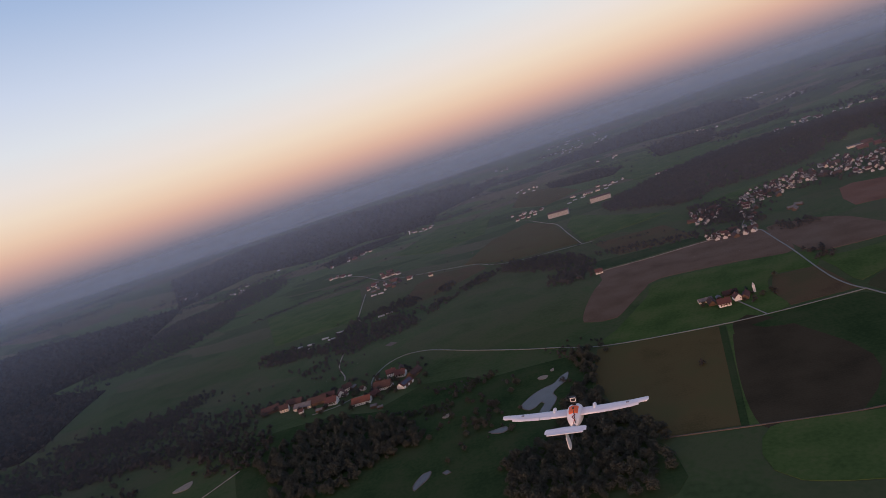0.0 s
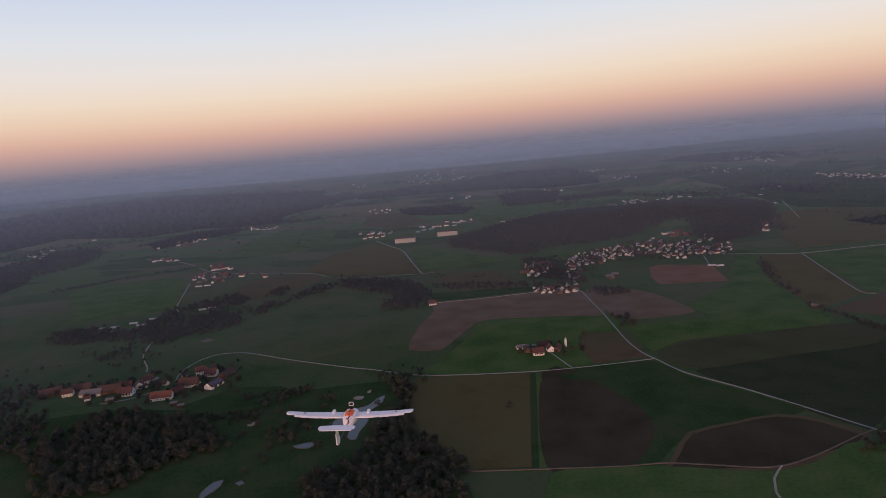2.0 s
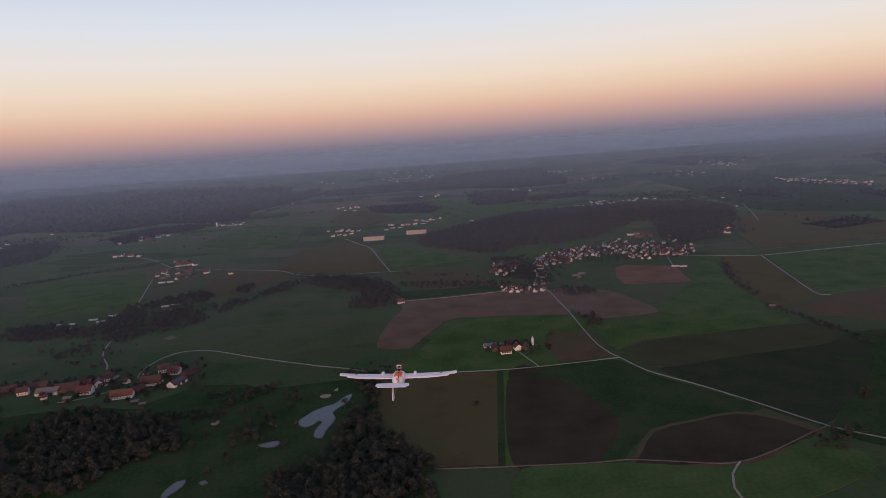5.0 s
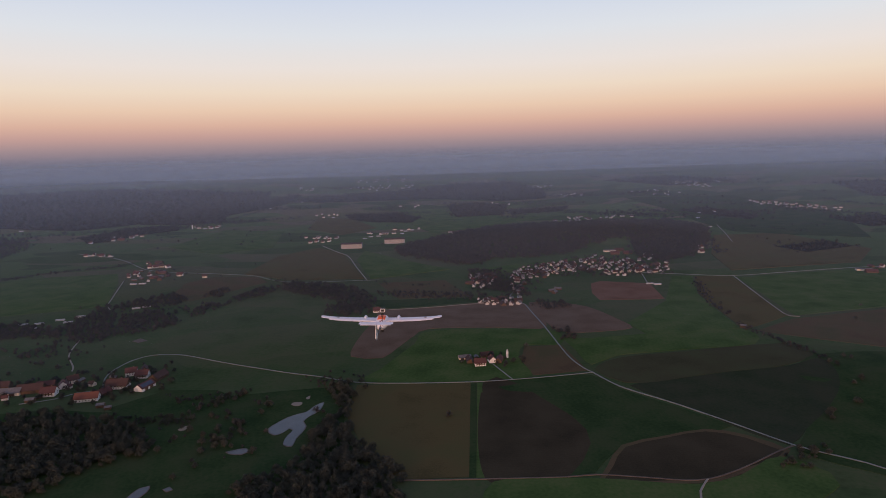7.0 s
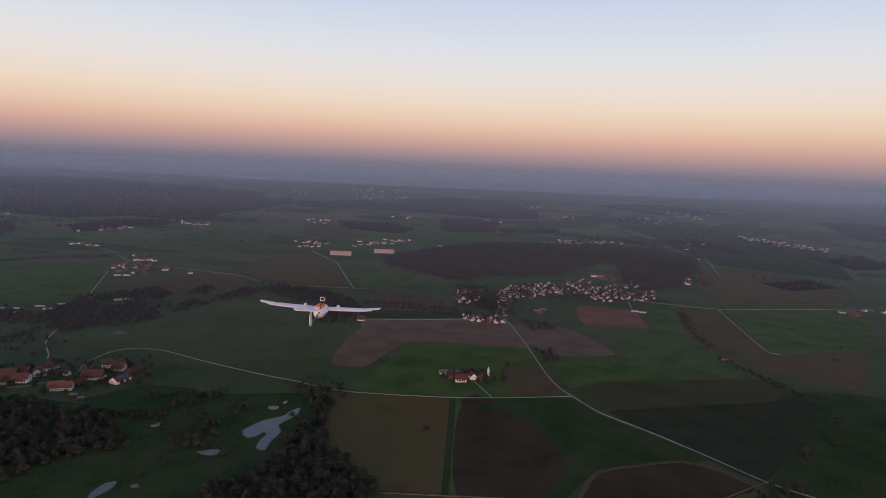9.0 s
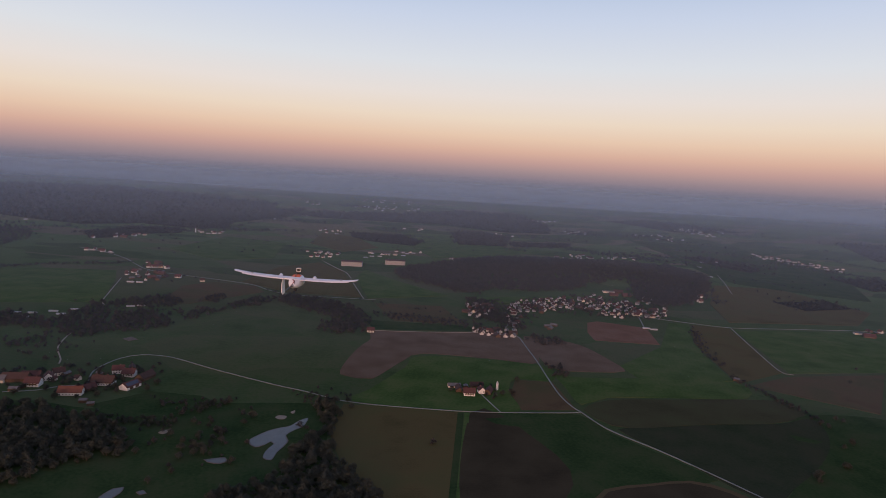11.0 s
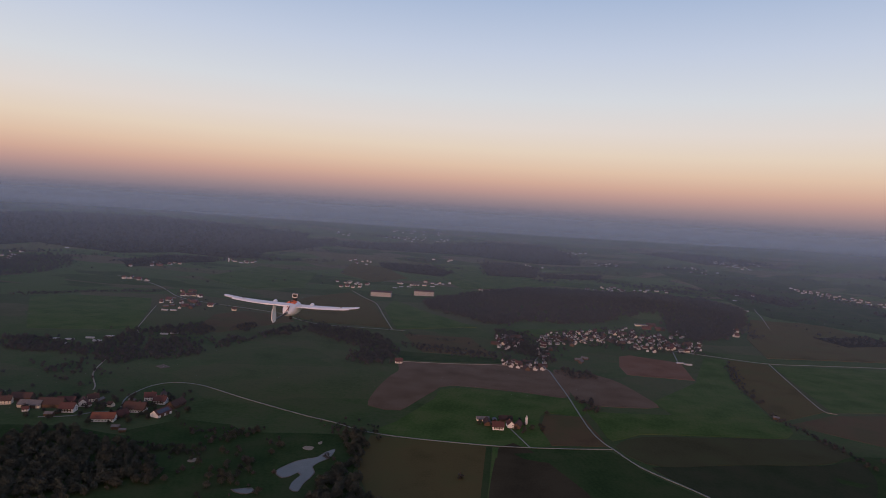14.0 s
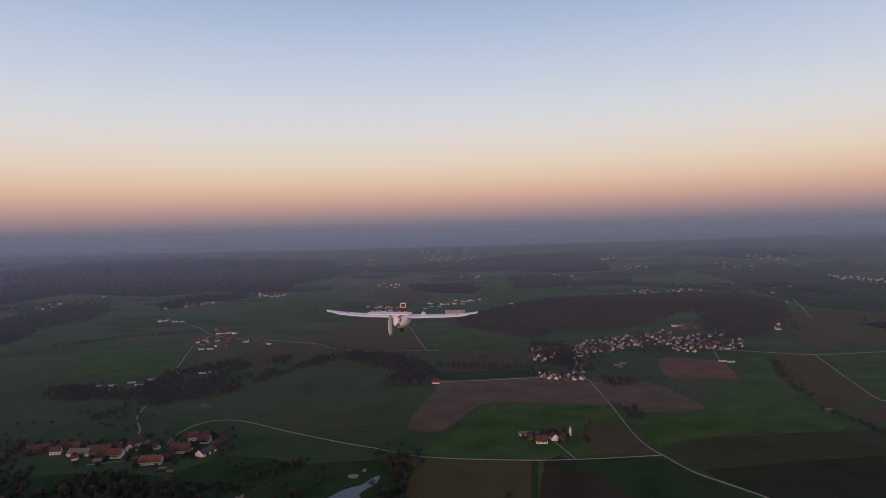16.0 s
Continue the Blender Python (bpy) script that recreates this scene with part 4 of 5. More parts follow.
# farms and houses between the fields
place(HOUSE_BALCONY, -137, 1234, 5)
place(SHED_WHITE, -797, 1570, 3, 0.85)
place(SHED_WHITE, -775, 1573, 3, 0.85)
place(HOUSE_BALCONY, -857, 1711, 10, 1.05)
place(HOUSE_RED, -864, 1810, 10, 1.05)
place(HOUSE_BALCONY, -850, 1816, 40, 1.05)
place(HOUSE_BROWN, -834, 1822, 5, 1.05)
place(HOUSE_RED, -811, 1809, 60, 1.05)
place(HOUSE_BALCONY, -718, 1671, 5, 1.05)
place(HOUSE_BROWN, -638, 1635, 30, 1.05)
place(HOUSE_RED, -1212, 2092, 10, 1.05)
place(SHED_WHITE, -1197, 2101, 10, 0.85)
place(HOUSE_BALCONY, -1150, 2080, 10, 1.05)
place(SHED_WHITE, -1120, 2075, 0, 0.85)
place(HOUSE_RED, -1316, 2471, 10, 1.05)
place(BARN_RED, -1289, 2483, 10, 1.05)
place(HOUSE_BALCONY, -1278, 2547, 0, 1.05)
place(HOUSE_BALCONY, -1057, 2841, 0, 1.05)
place(HOUSE_RED, -1037, 2858, 30, 1.05)
place(SHED_WHITE, -1078, 2823, 0, 0.85)
place(SHED_WHITE, -1904, 2804, 20, 0.85)
place(HOUSE_RED, -1369, 2404, 0, 1.05)
place(LONG_SHED, 1023, 1476, -12, 1.05)
place(BARN_RED, 1022, 1449, -12, 1.05)
place(SHED_WHITE, 483, 1420, 2, 0.85)
place(SHED_WHITE, 498, 1411, 2, 0.85)
place(LONG_SHED, 509, 1862, 4, 1.05)
place(BARN_BROWN, 538, 1864, -6, 1.05)
place(BARN_RED, 551, 1820, 4, 1.05)
place(BARN_RED, 513, 1821, 0, 1.05)
place(HOUSE_RED, 787, 1864, 0, 1.05)
place(HOUSE_BALCONY, 759, 1794, 20, 1.05)
place(SHED_WHITE, 1126, 2707, 0, 0.85)
place(SHED_WHITE, 1026, 2357, 0, 0.85)
place(SHED_DARK, 247, 1381, 10, 1.05)
place(SHED_DARK, 264, 1397, -30, 1.05)
place(SHED_DARK, 250, 1362, 60, 1.05)
place(SHED, 523, 1050, -30, 1.35)
place(HOUSE_RED, -596, 3136, 0, 1.05)
place(SHED_WHITE, -544, 3127, 0, 0.85)
place(SHED_WHITE, -944, 3457, 0, 0.85)
place(SHED_WHITE, -816, 3641, 0, 0.85)
place(SHED_WHITE, 1205, 2880, 0, 0.85)
place(HOUSE_RED, 1278, 2890, 0, 1.05)
place(CHURCH, -1140, 2831, 0)
place(SHED_WHITE, -841, 1207, 12, 0.85)
place(SHED_WHITE, -806, 1179, 12, 0.85)
place(SHED_WHITE, -811, 1211, 12, 0.85)
place(SHED_WHITE, -783, 1234, 12, 0.85)
place(SHED_WHITE, -756, 1215, 12, 0.85)
place(SHED_WHITE, -754, 1257, 12, 0.85)
place(SHED_WHITE, -666, 1313, 12, 0.85)
place(SHED_WHITE, -649, 1325, 12, 0.85)
cluster(FARMS, 20, 21, 14, [(-884, 1690), (-882, 1758), (-796, 1769), (-734, 1634), (-766, 1601), (-826, 1596)])

# the village below the wooded ridge
cluster(VILLAGE, 32, 1, 15, [(70, 1585), (136, 1621), (131, 1506), (82, 1428), (63, 1481)])
cluster(VILLAGE, 62, 2, 15, [(168, 1572), (222, 1687), (360, 1760), (348, 1630), (259, 1542), (179, 1520)])
cluster(VILLAGE, 34, 3, 15, [(353, 1711), (456, 1824), (469, 1771), (419, 1615), (339, 1586)])
cluster(VILLAGE, 36, 4, 15, [(442, 1709), (536, 1737), (498, 1567), (444, 1506), (410, 1572)])
cluster(VILLAGE, 22, 5, 15, [(509, 1627), (612, 1667), (572, 1550), (496, 1538)])
cluster(VILLAGE, 22, 6, 15, [(72, 1317), (168, 1333), (162, 1261), (118, 1256), (70, 1281)])
cluster(VILLAGE, 9, 7, 15, [(165, 1488), (201, 1510), (183, 1338), (155, 1352)])
cluster(VILLAGE, 8, 8, 15, [(594, 1795), (630, 1804), (601, 1722), (528, 1688)])

FAR_HOUSES = ([], [], [])


def far_cluster(count, seed, gap, outline):
    """Small gabled houses of a far village, gathered for one joined mesh: walls and roof slopes with their eaves."""
    r = random.Random(seed)
    xs, ys = [p[0] for p in outline], [p[1] for p in outline]
    found = []
    verts, faces, mats = FAR_HOUSES
    for _ in range(3000):
        x, y = r.uniform(min(xs), max(xs)), r.uniform(min(ys), max(ys))
        if not inside(np.array([x]), np.array([y]), outline)[0] or any((x - u) ** 2 + (y - v) ** 2 < gap * gap for u, v in found):
            continue
        found.append((x, y))
        m = pose(x, y, float(ground_z(x, y)), 0, 0, r.choice((0, 0, 90, 90)) + r.uniform(-28, 28))
        a, b, eave, rise = r.uniform(4.5, 9.5), r.uniform(4, 5.5), r.uniform(4, 5.5), r.uniform(2.5, 4)
        wall, roof = r.choice((0, 0, 1)), r.choice((2, 2, 3, 4))
        base = len(verts)
        for sx in (-a, a):
            verts.extend(tuple(m @ Vector(p)) for p in ((sx, -b, -2), (sx, b, -2), (sx, b, eave), (sx, 0, eave + rise), (sx, -b, eave)))
        o = base + 5
        faces.extend([(base, base + 4, base + 3, base + 2, base + 1), (o, o + 1, o + 2, o + 3, o + 4), (base, o, o + 4, base + 4), (base + 1, base + 2, o + 2, o + 1)])
        mats.extend([wall] * 4)
        for side in (-1, 1):
            k = len(verts)
            drop = rise * 0.7 / b
            verts.extend(tuple(m @ Vector(p)) for p in ((-a - 0.6, 0, eave + rise + 0.3), (a + 0.6, 0, eave + rise + 0.3), (a + 0.6, side * (b + 0.7), eave - drop + 0.3), (-a - 0.6, side * (b + 0.7), eave - drop + 0.3), (-a - 0.6, 0, eave + rise), (a + 0.6, 0, eave + rise), (a + 0.6, side * (b + 0.7), eave - drop), (-a - 0.6, side * (b + 0.7), eave - drop)))
            faces.extend([(k, k + 1, k + 2, k + 3), (k + 7, k + 6, k + 5, k + 4), (k + 2, k + 6, k + 7, k + 3), (k, k + 3, k + 7, k + 4), (k + 1, k + 5, k + 6, k + 2)])
            mats.extend([roof] * 5)
        if len(found) == count:
            break


HAMLETS = [
    (-873, 1880, 40, 22, 4, FARMS),
    (-1180, 2118, 50, 30, 4, FARMS),
    (-1300, 2585, 60, 40, 5, None),
    (-1085, 2880, 70, 40, 5, None),
    (-480, 2385, 75, 45, 9, None),
    (-593, 3250, 70, 50, 5, None),
    (-185, 3470, 60, 40, 5, None),
    (322, 3470, 60, 40, 5, None),
    (757, 3670, 70, 50, 5, None),
    (1275, 3510, 80, 50, 5, None),
    (58, 2395, 50, 25, 5, None),
    (-882, 4130, 80, 60, 5, None),
    (1548, 3840, 150, 60, 16, None),
    (-423, 4490, 180, 90, 14, None),
    (1100, 1512, 40, 18, 4, FARMS),
    (-245, 2450, 60, 30, 4, None),
    (-150, 2560, 60, 30, 4, None),
]
# villages farther off
far_cluster(20, 11, 19, [(473, 2680), (586, 2846), (756, 2910), (722, 2725), (540, 2626)])
far_cluster(8, 12, 24, [(756, 2860), (903, 2964), (882, 2831), (732, 2724)])
far_cluster(34, 13, 24, [(1565, 3161), (1691, 3016), (1811, 2796), (1766, 2724), (1624, 2896), (1534, 3099)])
far_cluster(22, 14, 27, [(1389, 3833), (1504, 3910), (1621, 3692), (1589, 3617), (1448, 3765)])
far_cluster(20, 15, 30, [(-650, 4111), (-360, 4279), (-123, 4231), (-120, 4113), (-413, 4014)])
far_cluster(7, 16, 30, [(559, 4028), (741, 4026), (725, 3938), (564, 3935)])
far_cluster(8, 17, 22, [(-1986, 2467), (-2034, 2676), (-1958, 2613), (-1858, 2370)])
far_cluster(6, 18, 22, [(-2477, 2647), (-2387, 2713), (-2262, 2601), (-2371, 2548)])
far_cluster(5, 19, 37, [(1084, 3664), (1340, 3653), (1314, 3580), (1086, 3564)])
far_cluster(5, 20, 30, [(719, 3645), (832, 3640), (815, 3568), (705, 3572)])
# small groups of farm buildings along the lanes
for seed, (x, y, wide, deep, count, kinds) in enumerate(HAMLETS):
    around = [(x - wide, y - deep), (x + wide, y - deep), (x + wide, y + deep), (x - wide, y + deep)]
    if kinds:
        cluster(kinds, count, 40 + seed, 15, around)
    else:
        far_cluster(count, 40 + seed, 14, around)
far_houses = mesh_object("far_houses", FAR_HOUSES[0], FAR_HOUSES[1], GREYWHITE)
for surface in (CREAM, TILE_RED, TILE_BROWN, TILE_GREY):
    far_houses.data.materials.append(surface)
far_houses.data.polygons.foreach_set("material_index", FAR_HOUSES[2])
tagged(far_houses, "white and cream houses of far villages under red roofs", "houses", kind="stuff")

# trees that stand by themselves
lone_trees("near", [(132, 973), (116, 914), (103, 903), (44, 899), (25, 907), (556, 861), (561, 850), (538, 779), (502, 720), (446, 678), (366, 604), (377, 600), (-111, 815), (-120, 837)])
lone_trees("near", [(-233, 739), (-229, 761), (-343, 732), (-305, 694), (-241, 684), (-213, 635), (-293, 733), (-271, 724), (-321, 645), (-279, 585), (-265, 607), (-444, 834), (-451, 824), (-461, 815), (-520, 838), (-570, 863), (-603, 843), (-555, 790), (-588, 791), (-501, 894), (-467, 875)])
lone_trees("mid", [(528, 1060), (531, 1020), (540, 994), (545, 965), (551, 931), (560, 904), (564, 884), (580, 1378), (565, 1313), (547, 1241), (537, 1175), (529, 1134), (546, 1149), (806, 1165), (605, 1453)])
lone_trees("mid", [(-446, 1578), (-420, 1561), (-409, 1575), (-598, 1646), (-771, 1755), (-674, 1679), (-711, 1694), (-316, 1419), (-715, 1253), (-704, 1190), (-843, 1223), (-824, 1143), (-715, 1323), (-797, 1331), (-145, 839), (-140, 1257), (-144, 1239)])
lone_trees("mid", [(176, 1500), (186, 1465), (133, 1409), (142, 1378), (186, 1372), (212, 1462), (230, 1492), (345, 1615), (302, 1549), (369, 1595), (428, 1598), (473, 1603), (519, 1656), (470, 1668), (287, 1708), (232, 1652), (392, 1568)])
lone_trees("mid", [(-324, 2112), (-270, 2150), (-211, 2175), (-111, 2177), (-351, 2093), (-439, 2196), (-511, 2243), (-761, 2365), (-553, 1814), (-627, 1777), (-66, 2017), (-887, 1824), (-707, 1607), (-1088, 2023)])
lone_trees("mid", [(73, 1513), (99, 1552), (108, 1456), (131, 1592), (174, 1542), (199, 1597), (225, 1638), (236, 1575), (272, 1661), (278, 1582), (315, 1702), (335, 1665), (377, 1689), (416, 1765), (406, 1650), (435, 1644), (478, 1734), (450, 1563), (516, 1708), (516, 1593), (560, 1647), (559, 1568), (97, 1294), (128, 1312), (148, 1298)])
lone_trees("near", [(-608, 820), (-559, 813), (-569, 873), (-512, 838), (-474, 836), (-450, 832), (-449, 863), (-451, 915), (-426, 904), (-397, 860), (-472, 789), (-450, 800), (-496, 783), (-605, 865), (-656, 864), (-658, 877), (-626, 871), (-530, 818), (-398, 831)])

lone_trees("near", [(591, 883), (598, 876), (558, 794), (504, 718), (448, 687), (456, 694), (358, 588), (339, 578), (346, 584), (519, 1057), (734, 1072), (555, 1210)])
lone_trees("mid", [(1, 714), (3, 719)])

# ponds and sand
pond("grey forked pond mirroring the dusk sky", [(-161, 771), (-170, 760), (-177, 742), (-186, 736), (-197, 726), (-206, 711), (-212, 696), (-207, 684), (-200, 679), (-192, 685), (-187, 696), (-182, 691), (-185, 677), (-186, 670), (-184, 654), (-174, 650), (-173, 670), (-170, 684), (-169, 701), (-175, 713), (-171, 727), (-162, 742), (-160, 758)])
pond("small grey pond on the golf course", [(-309, 548), (-305, 569), (-297, 573), (-295, 561), (-300, 548), (-304, 539)])
pond("narrow grey pond", [(-244, 641), (-235, 644), (-225, 648), (-220, 639), (-225, 634), (-238, 636)])
pond("tiny grey pond", [(-280, 566), (-276, 570), (-271, 565), (-275, 562)])
bunker("pale sand bunker on the golf course", [(-322, 701), (-319, 708), (-312, 711), (-309, 706), (-312, 701), (-316, 698)])
bunker("pale sand bunker on the golf course", [(-202, 767), (-199, 774), (-189, 773), (-189, 764), (-195, 762)])
bunker("small pale sand bunker", [(-187, 789), (-183, 794), (-182, 784), (-186, 784)])
bunker("pale sand bunker in the trees", [(-706, 620), (-699, 637), (-689, 642), (-681, 624), (-696, 616)])
field(EARTH, "bare earth patch on the grassy slope", [(-559, 1075), (-552, 1091), (-532, 1076), (-543, 1064)])


# ---- the model aeroplane in flight ----
FOAM = shader("white_foam", [(0.72, 0.71, 0.71), (0.82, 0.81, 0.81)], 6.0, 60.0, rough=0.55, bump=0.08)
ORANGE = shader("orange_hatch_foam", [(0.80, 0.13, 0.035), (0.90, 0.18, 0.05)], 6.0, 60.0, rough=0.5, bump=0.05)
CARBON = shader("black_carbon", [(0.012, 0.012, 0.013), (0.03, 0.03, 0.032)], 20.0, 120.0, rough=0.35, bump=0)
WIRE = shader("dark_red_wire", [(0.16, 0.02, 0.015), (0.24, 0.03, 0.02)], 20.0, 90.0, rough=0.5, bump=0)
GREYPART = shader("grey_plastic", [(0.20, 0.20, 0.21), (0.30, 0.30, 0.31)], 20.0, 90.0, rough=0.4, bump=0)


def loft(sections, closed_ends=True):
    bm = bmesh.new()
    rings = [[bm.verts.new(p) for p in s] for s in sections]
    n = len(rings[0])
    for a, b in zip(rings, rings[1:]):
        for i in range(n):
            j = (i + 1) % n
            bm.faces.new((a[i], a[j], b[j], b[i]))
    if closed_ends:
        bm.faces.new(rings[0][::-1])
        bm.faces.new(rings[-1])
    bmesh.ops.recalc_face_normals(bm, faces=bm.faces)
    return bm


def shade(ob):
    ob.data.polygons.foreach_set("use_smooth", [True] * len(ob.data.polygons))
    return ob


# an airfoil as (share of chord from the leading edge, height as share of chord)
FOIL = [(1.0, 0.0), (0.8, 0.028), (0.55, 0.065), (0.3, 0.085), (0.12, 0.068), (0.03, 0.035), (0.0, 0.0), (0.03, -0.016), (0.15, -0.028), (0.4, -0.024), (0.7, -0.012)]


def foil_section(x, lead, chord, z, from_share=0.0, to_share=1.0, thick=1.0):
    pts = []
    for u, w in FOIL:
        u2 = min(max(u, from_share), to_share)
        # height of the profile at the clipped place
        if u2 != u:
            w = (0.028 if w >= 0 else -0.010) * (1 if w else 0.2)
        pts.append((x, lead - u2 * chord, z + w * chord * thick))
    return pts


def build_plane(place_m):
    plane = tagged(new("model_aeroplane"), "white foam model aeroplane with orange hatch flying level", "aeroplane")
    # wing stations: distance out, leading edge, chord, height
    span = [(0.05, 0.062, 0.132, 0.022), (0.2, 0.060, 0.129, 0.025), (0.36, 0.055, 0.121, 0.031), (0.5, 0.047, 0.108, 0.040), (0.58, 0.040, 0.096, 0.050), (0.63, 0.028, 0.077, 0.061), (0.65, 0.014, 0.050, 0.067)]
    for side in (-1, 1):
        w = part("wing", loft([foil_section(side * x, l, c, z, 0.0, 0.8 if 0.2 < x < 0.6 else 1.0) for x, l, c, z in span]), FOAM, plane)
        shade(w)
        out_s = [(0.31, 0.057, 0.124, 0.029), (0.4, 0.053, 0.117, 0.033), (0.5, 0.047, 0.108, 0.040), (0.56, 0.042, 0.100, 0.047)]
        part("aileron", loft([[(side * x, l - 0.81 * c, z + 0.010), (side * x, l - 1.02 * c, z + 0.001), (side * x, l - 1.02 * c, z - 0.002), (side * x, l - 0.81 * c, z - 0.006)] for x, l, c, z in out_s]), FOAM, plane)
        in_s = [(0.21, 0.060, 0.129, 0.025), (0.305, 0.057, 0.124, 0.029)]
        part("flap", loft([[(side * x, l - 0.81 * c, z + 0.010), (side * x, l - 1.0 * c, z + 0.001), (side * x, l - 1.0 * c, z - 0.002), (side * x, l - 0.81 * c, z - 0.006)] for x, l, c, z in in_s]), FOAM, plane)
        bm = bmesh.new()
        box(bm, side * 0.47, 0.005, 0.049, 0.024, 0.018, 0.008)
        part("servo", bm, GREYPART, plane)
        # motor nacelle on the leading edge
        ring = []
        for y, r in ((0.005, 0.003), (0.018, 0.010), (0.042, 0.017), (0.062, 0.018), (0.076, 0.014), (0.082, 0.007)):
            ring.append([(side * 0.18 + r * math.cos(t), y, 0.036 + 1.0 * r * math.sin(t)) for t in (2 * math.pi * k / 14 for k in range(14))])
        nac = shade(part("nacelle", loft(ring), FOAM, plane, "rounded white motor nacelle"))
    # fuselage pod: along, half width, bottom, top
    stations = [(0.19, 0.012, -0.035, -0.012), (0.18, 0.04, -0.055, 0.012), (0.15, 0.062, -0.075, 0.036), (0.10, 0.075, -0.088, 0.054), (0.04, 0.080, -0.094, 0.060), (-0.04, 0.076, -0.092, 0.056), (-0.10, 0.064, -0.084, 0.042), (-0.15, 0.046, -0.070, 0.020), (-0.18, 0.026, -0.052, -0.006), (-0.19, 0.01, -0.04, -0.02)]
    rings = []
    stations = [(y * 0.84, hw * 0.93, lo * 0.72, hi) for y, hw, lo, hi in stations]
    for y, hw, lo, hi in stations:
        rings.append([(hw * math.copysign(abs(math.cos(t)) ** 0.85, math.cos(t)), y, (lo + hi) / 2 + (hi - lo) / 2 * math.copysign(abs(math.sin(t)) ** 0.85, math.sin(t))) for t in (2 * math.pi * k / 24 for k in range(24))])
    shade(part("fuselage", loft(rings), FOAM, plane))
    # orange hatch, a thin shell on top of the pod
    shell = []
    for y, hw, lo, hi in [(0.040, 0.0742, -0.0673, 0.0592), (0.0, 0.0730, -0.0668, 0.0582), (-0.034, 0.0707, -0.0662, 0.056), (-0.062, 0.0660, -0.0637, 0.049)]:
        arc = []
        for lift in (0.005, -0.004):
            ts = [radians(56 + 68 * k / 8) for k in range(9)]
            for t in ts if lift > 0 else ts[::-1]:
                arc.append(((hw + lift) * math.cos(t) ** 1 if abs(math.cos(t)) > 1e-6 else 0.0, y, (lo + hi) / 2 + ((hi - lo) / 2 + lift) * math.sin(t) ** 0.85))
        shell.append(arc)
    hatch = part("hatch", loft(shell), ORANGE, plane, "orange-red foam hatch")
    bm = bmesh.new()
    box(bm, 0, 0.0, 0.064, 0.014, 0.022, 0.008)
    part("latch", bm, CARBON, hatch)
    # action camera on its black mount
    bm = bmesh.new()
    box(bm, 0, 0.085, 0.062, 0.030, 0.045, 0.034)
    part("mount", bm, CARBON, plane, "black camera mount")
    bm = bmesh.new()
    box(bm, 0, 0.095, 0.102, 0.056, 0.034, 0.044)
    bmesh.ops.bevel(bm, geom=bm.edges[:], offset=0.006, segments=2, affect="EDGES")
    camera_box = part("action_camera", bm, CARBON, plane, "small black action camera")
    bm = bmesh.new()
    for dx, dz, sx, sz in ((-0.022, 0, 0.005, 0.034), (0.022, 0, 0.005, 0.034), (0, 0.016, 0.046, 0.005), (0, -0.016, 0.046, 0.005)):
        box(bm, dx, 0.0765, 0.102 + dz, sx, 0.004, sz)
    part("screen_frame", bm, FOAM, camera_box, "pale frame round the camera back")
    bm = bmesh.new()
    box(bm, 0, 0.0775, 0.102, 0.038, 0.003, 0.026)
    part("screen", bm, CARBON, camera_box)
    # dark red leads from the hatch down the back of the pod
    lead = [(0.004, -0.060, 0.050), (0.016, -0.083, 0.045), (-0.010, -0.105, 0.035), (0.012, -0.124, 0.023), (0.0, -0.147, 0.000)]
    part("wiring", loft([[(x + 0.004 * math.cos(t), y, z + 0.004 * math.sin(t)) for t in (2 * math.pi * k / 6 for k in range(6))] for x, y, z in lead]), WIRE, plane, "dark red wiring")
    # tail boom, fin and high tailplane
    bm = bmesh.new()
    bmesh.ops.create_cone(bm, cap_ends=True, segments=10, radius1=0.008, radius2=0.006, depth=0.39, matrix=Matrix.Translation((0, -0.305, -0.016)) @ Matrix.Rotation(radians(90), 4, "X"))
    part("tail_boom", bm, CARBON, plane, "thin black carbon tail boom")
    fin_s = []
    for z, lead, chord, th in ((-0.030, -0.450, 0.050, 0.008), (-0.022, -0.43, 0.078, 0.010), (0.008, -0.425, 0.086, 0.010), (0.07, -0.44, 0.070, 0.009), (0.136, -0.455, 0.055, 0.007)):
        fin_s.append([(th * k, lead - u * chord, z) for u, k in ((0, 0), (0.15, 0.8), (0.5, 0.9), (1.0, 0.15), (1.0, -0.15), (0.5, -0.9), (0.15, -0.8))])
    fin = part("fin", loft(fin_s), FOAM, plane)
    bm = bmesh.new()
    box(bm, 0, -0.518, 0.045, 0.006, 0.024, 0.10)
    part("rudder", bm, FOAM, fin)
    tail_s = []
    for x, lead, chord in ((-0.172, -0.455, 0.055), (-0.162, -0.442, 0.07), (0.0, -0.43, 0.088), (0.162, -0.442, 0.07), (0.172, -0.455, 0.055)):
        tail_s.append([(x, lead - u * chord, 0.14 + w * 0.8 * chord) for u, w in FOIL])
    tail = part("tailplane", loft(tail_s), FOAM, plane)
    bm = bmesh.new()
    box(bm, 0, -0.522, 0.14, 0.30, 0.024, 0.006)
    part("elevator", bm, FOAM, tail)
    # what hangs under the pod and at its tail
    bm = bmesh.new()
    bmesh.ops.create_cone(bm, cap_ends=True, segments=14, radius1=0.017, radius2=0.013, depth=0.045, matrix=Matrix.Translation((0, -0.160, -0.018)) @ Matrix.Rotation(radians(90), 4, "X"))
    part("tail_cone", bm, GREYPART, plane, "dark tail cone holding the boom")
    bm = bmesh.new()
    bmesh.ops.create_uvsphere(bm, u_segments=12, v_segments=8, radius=0.018, matrix=Matrix.Translation((0.012, -0.06, -0.080)))
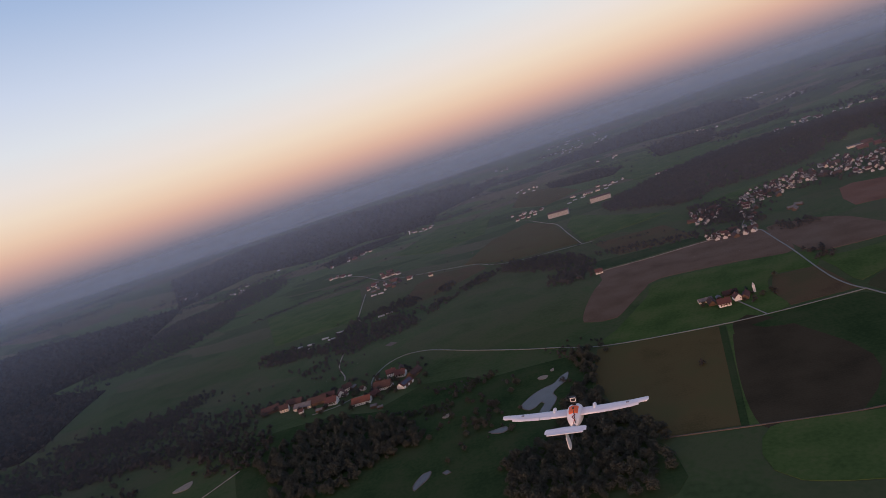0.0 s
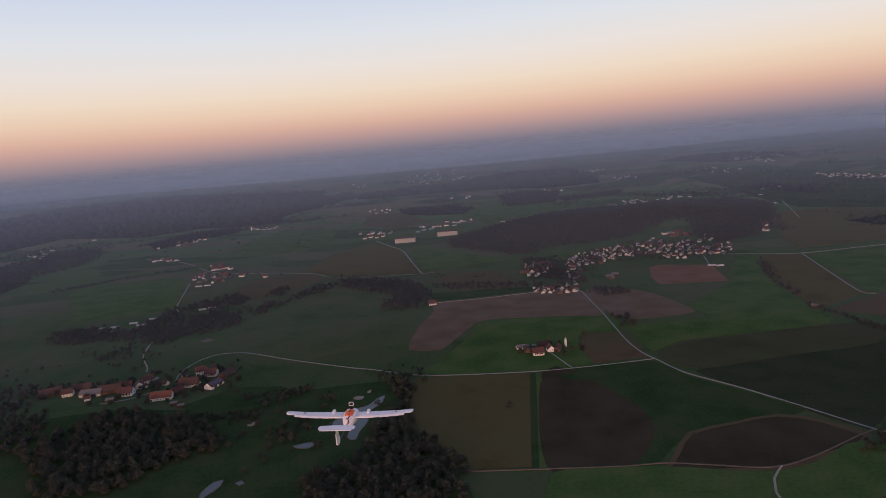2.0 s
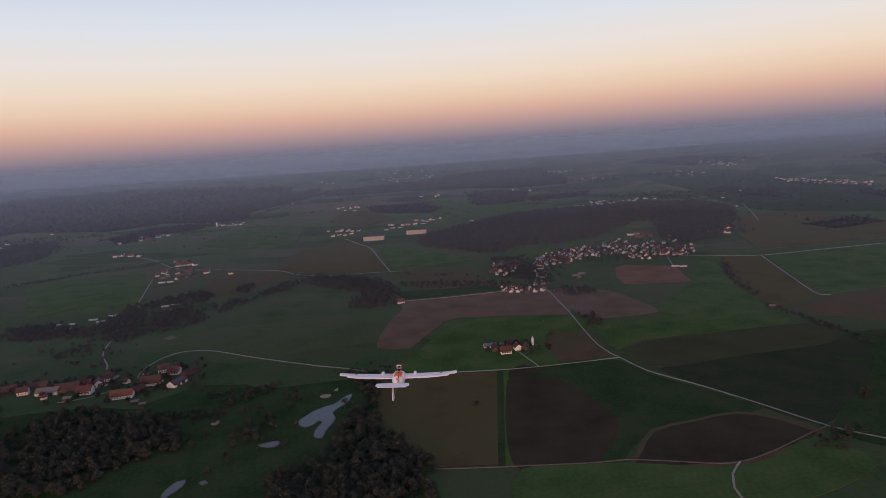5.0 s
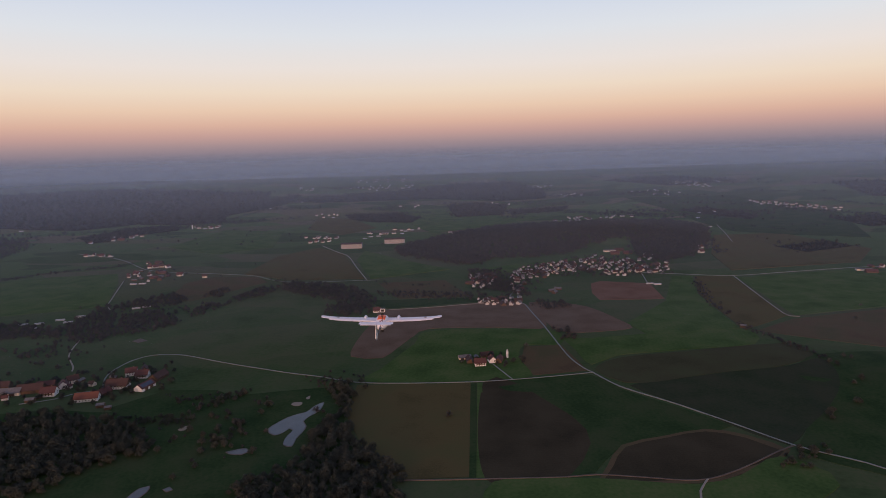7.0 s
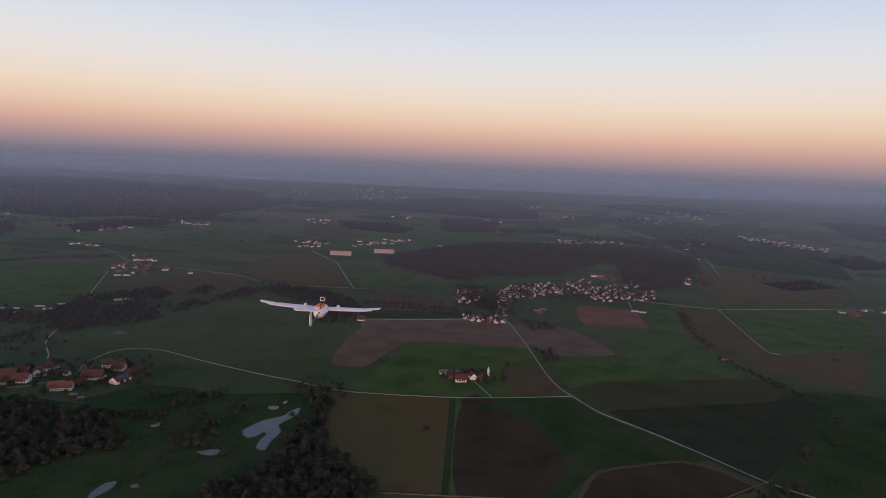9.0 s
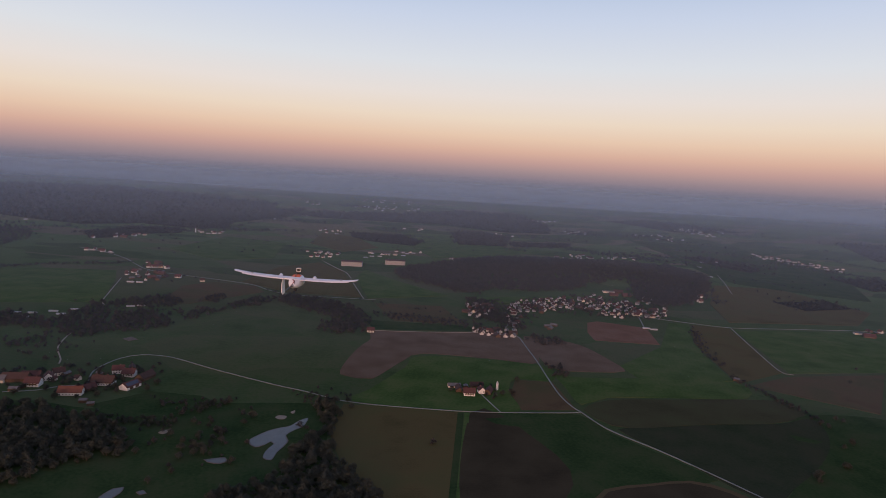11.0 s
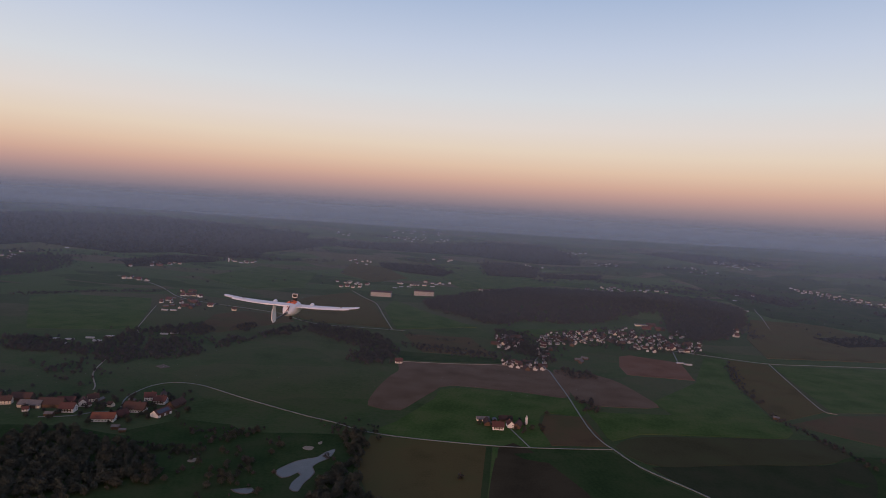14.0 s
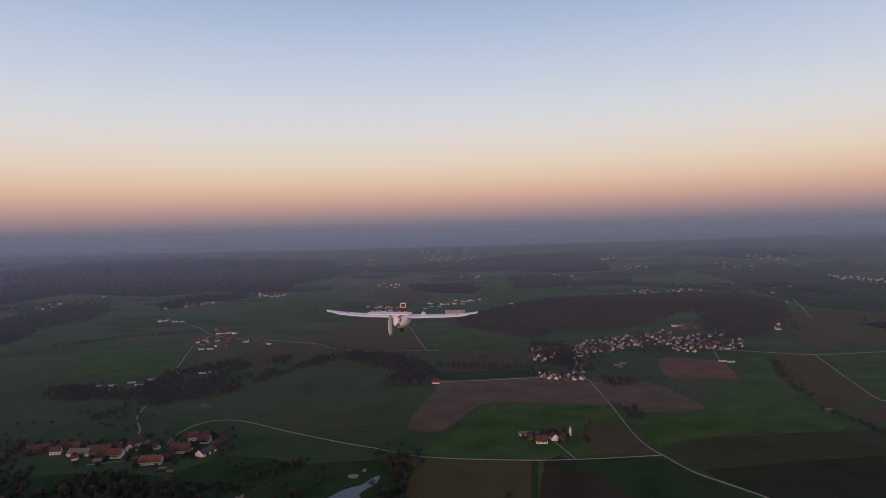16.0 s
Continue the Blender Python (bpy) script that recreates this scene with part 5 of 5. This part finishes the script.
    part("sensor", bm, CARBON, plane, "small dark sensor under the belly")
    bm = bmesh.new()
    bmesh.ops.create_cone(bm, cap_ends=True, segments=8, radius1=0.003, radius2=0.003, depth=0.11, matrix=Matrix.Translation((0.02, -0.13, 0.05)) @ Matrix.Rotation(radians(-30), 4, "X"))
    part("antenna", bm, CARBON, plane)
    plane.matrix_basis = place_m


build_plane(pose(-0.674, 6.517, 318.197, 2.5, 1.25, -1.5))

# ---- thin evening haze over the lowland, painted on veils one behind the other ----
def build_haze(veils, color):
    m = bpy.data.materials.new("painted_haze")
    m.use_nodes = True
    n, l = m.node_tree.nodes, m.node_tree.links
    n.clear()
    out, mix, clear = n.new("ShaderNodeOutputMaterial"), n.new("ShaderNodeMixShader"), n.new("ShaderNodeBsdfTransparent")
    back, through_light, veil = n.new("ShaderNodeBsdfDiffuse"), n.new("ShaderNodeBsdfTranslucent"), n.new("ShaderNodeMixShader")
    thick = n.new("ShaderNodeAttribute")
    thick.attribute_name = "haze_share"
    # the haze is this surface tint, carried by partly see-through sheets
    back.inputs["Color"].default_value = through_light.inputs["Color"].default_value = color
    veil.inputs["Fac"].default_value = 0.5
    l.new(thick.outputs["Fac"], mix.inputs["Fac"])
    l.new(back.outputs[0], veil.inputs[1])
    l.new(through_light.outputs[0], veil.inputs[2])
    l.new(clear.outputs[0], mix.inputs[1])
    l.new(veil.outputs[0], mix.inputs[2])
    l.new(mix.outputs[0], out.inputs["Surface"])
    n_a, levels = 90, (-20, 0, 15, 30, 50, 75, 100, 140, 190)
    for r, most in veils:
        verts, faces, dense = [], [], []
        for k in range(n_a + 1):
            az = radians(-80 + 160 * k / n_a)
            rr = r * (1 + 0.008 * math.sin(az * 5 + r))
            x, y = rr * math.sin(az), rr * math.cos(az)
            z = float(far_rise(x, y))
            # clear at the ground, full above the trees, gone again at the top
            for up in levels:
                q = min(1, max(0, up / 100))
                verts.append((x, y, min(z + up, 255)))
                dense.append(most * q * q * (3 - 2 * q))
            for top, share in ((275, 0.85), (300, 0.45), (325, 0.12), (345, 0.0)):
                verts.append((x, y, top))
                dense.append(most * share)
        rows = len(levels) + 4
        for k in range(n_a):
            for j in range(rows - 1):
                a = k * rows + j
                faces.append((a, a + rows, a + rows + 1, a + 1))
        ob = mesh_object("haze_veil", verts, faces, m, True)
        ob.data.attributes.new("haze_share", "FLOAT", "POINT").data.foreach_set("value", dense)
        tagged(ob, "sheet painted as thin blue-grey evening haze over the lowland", "haze", kind="structure")


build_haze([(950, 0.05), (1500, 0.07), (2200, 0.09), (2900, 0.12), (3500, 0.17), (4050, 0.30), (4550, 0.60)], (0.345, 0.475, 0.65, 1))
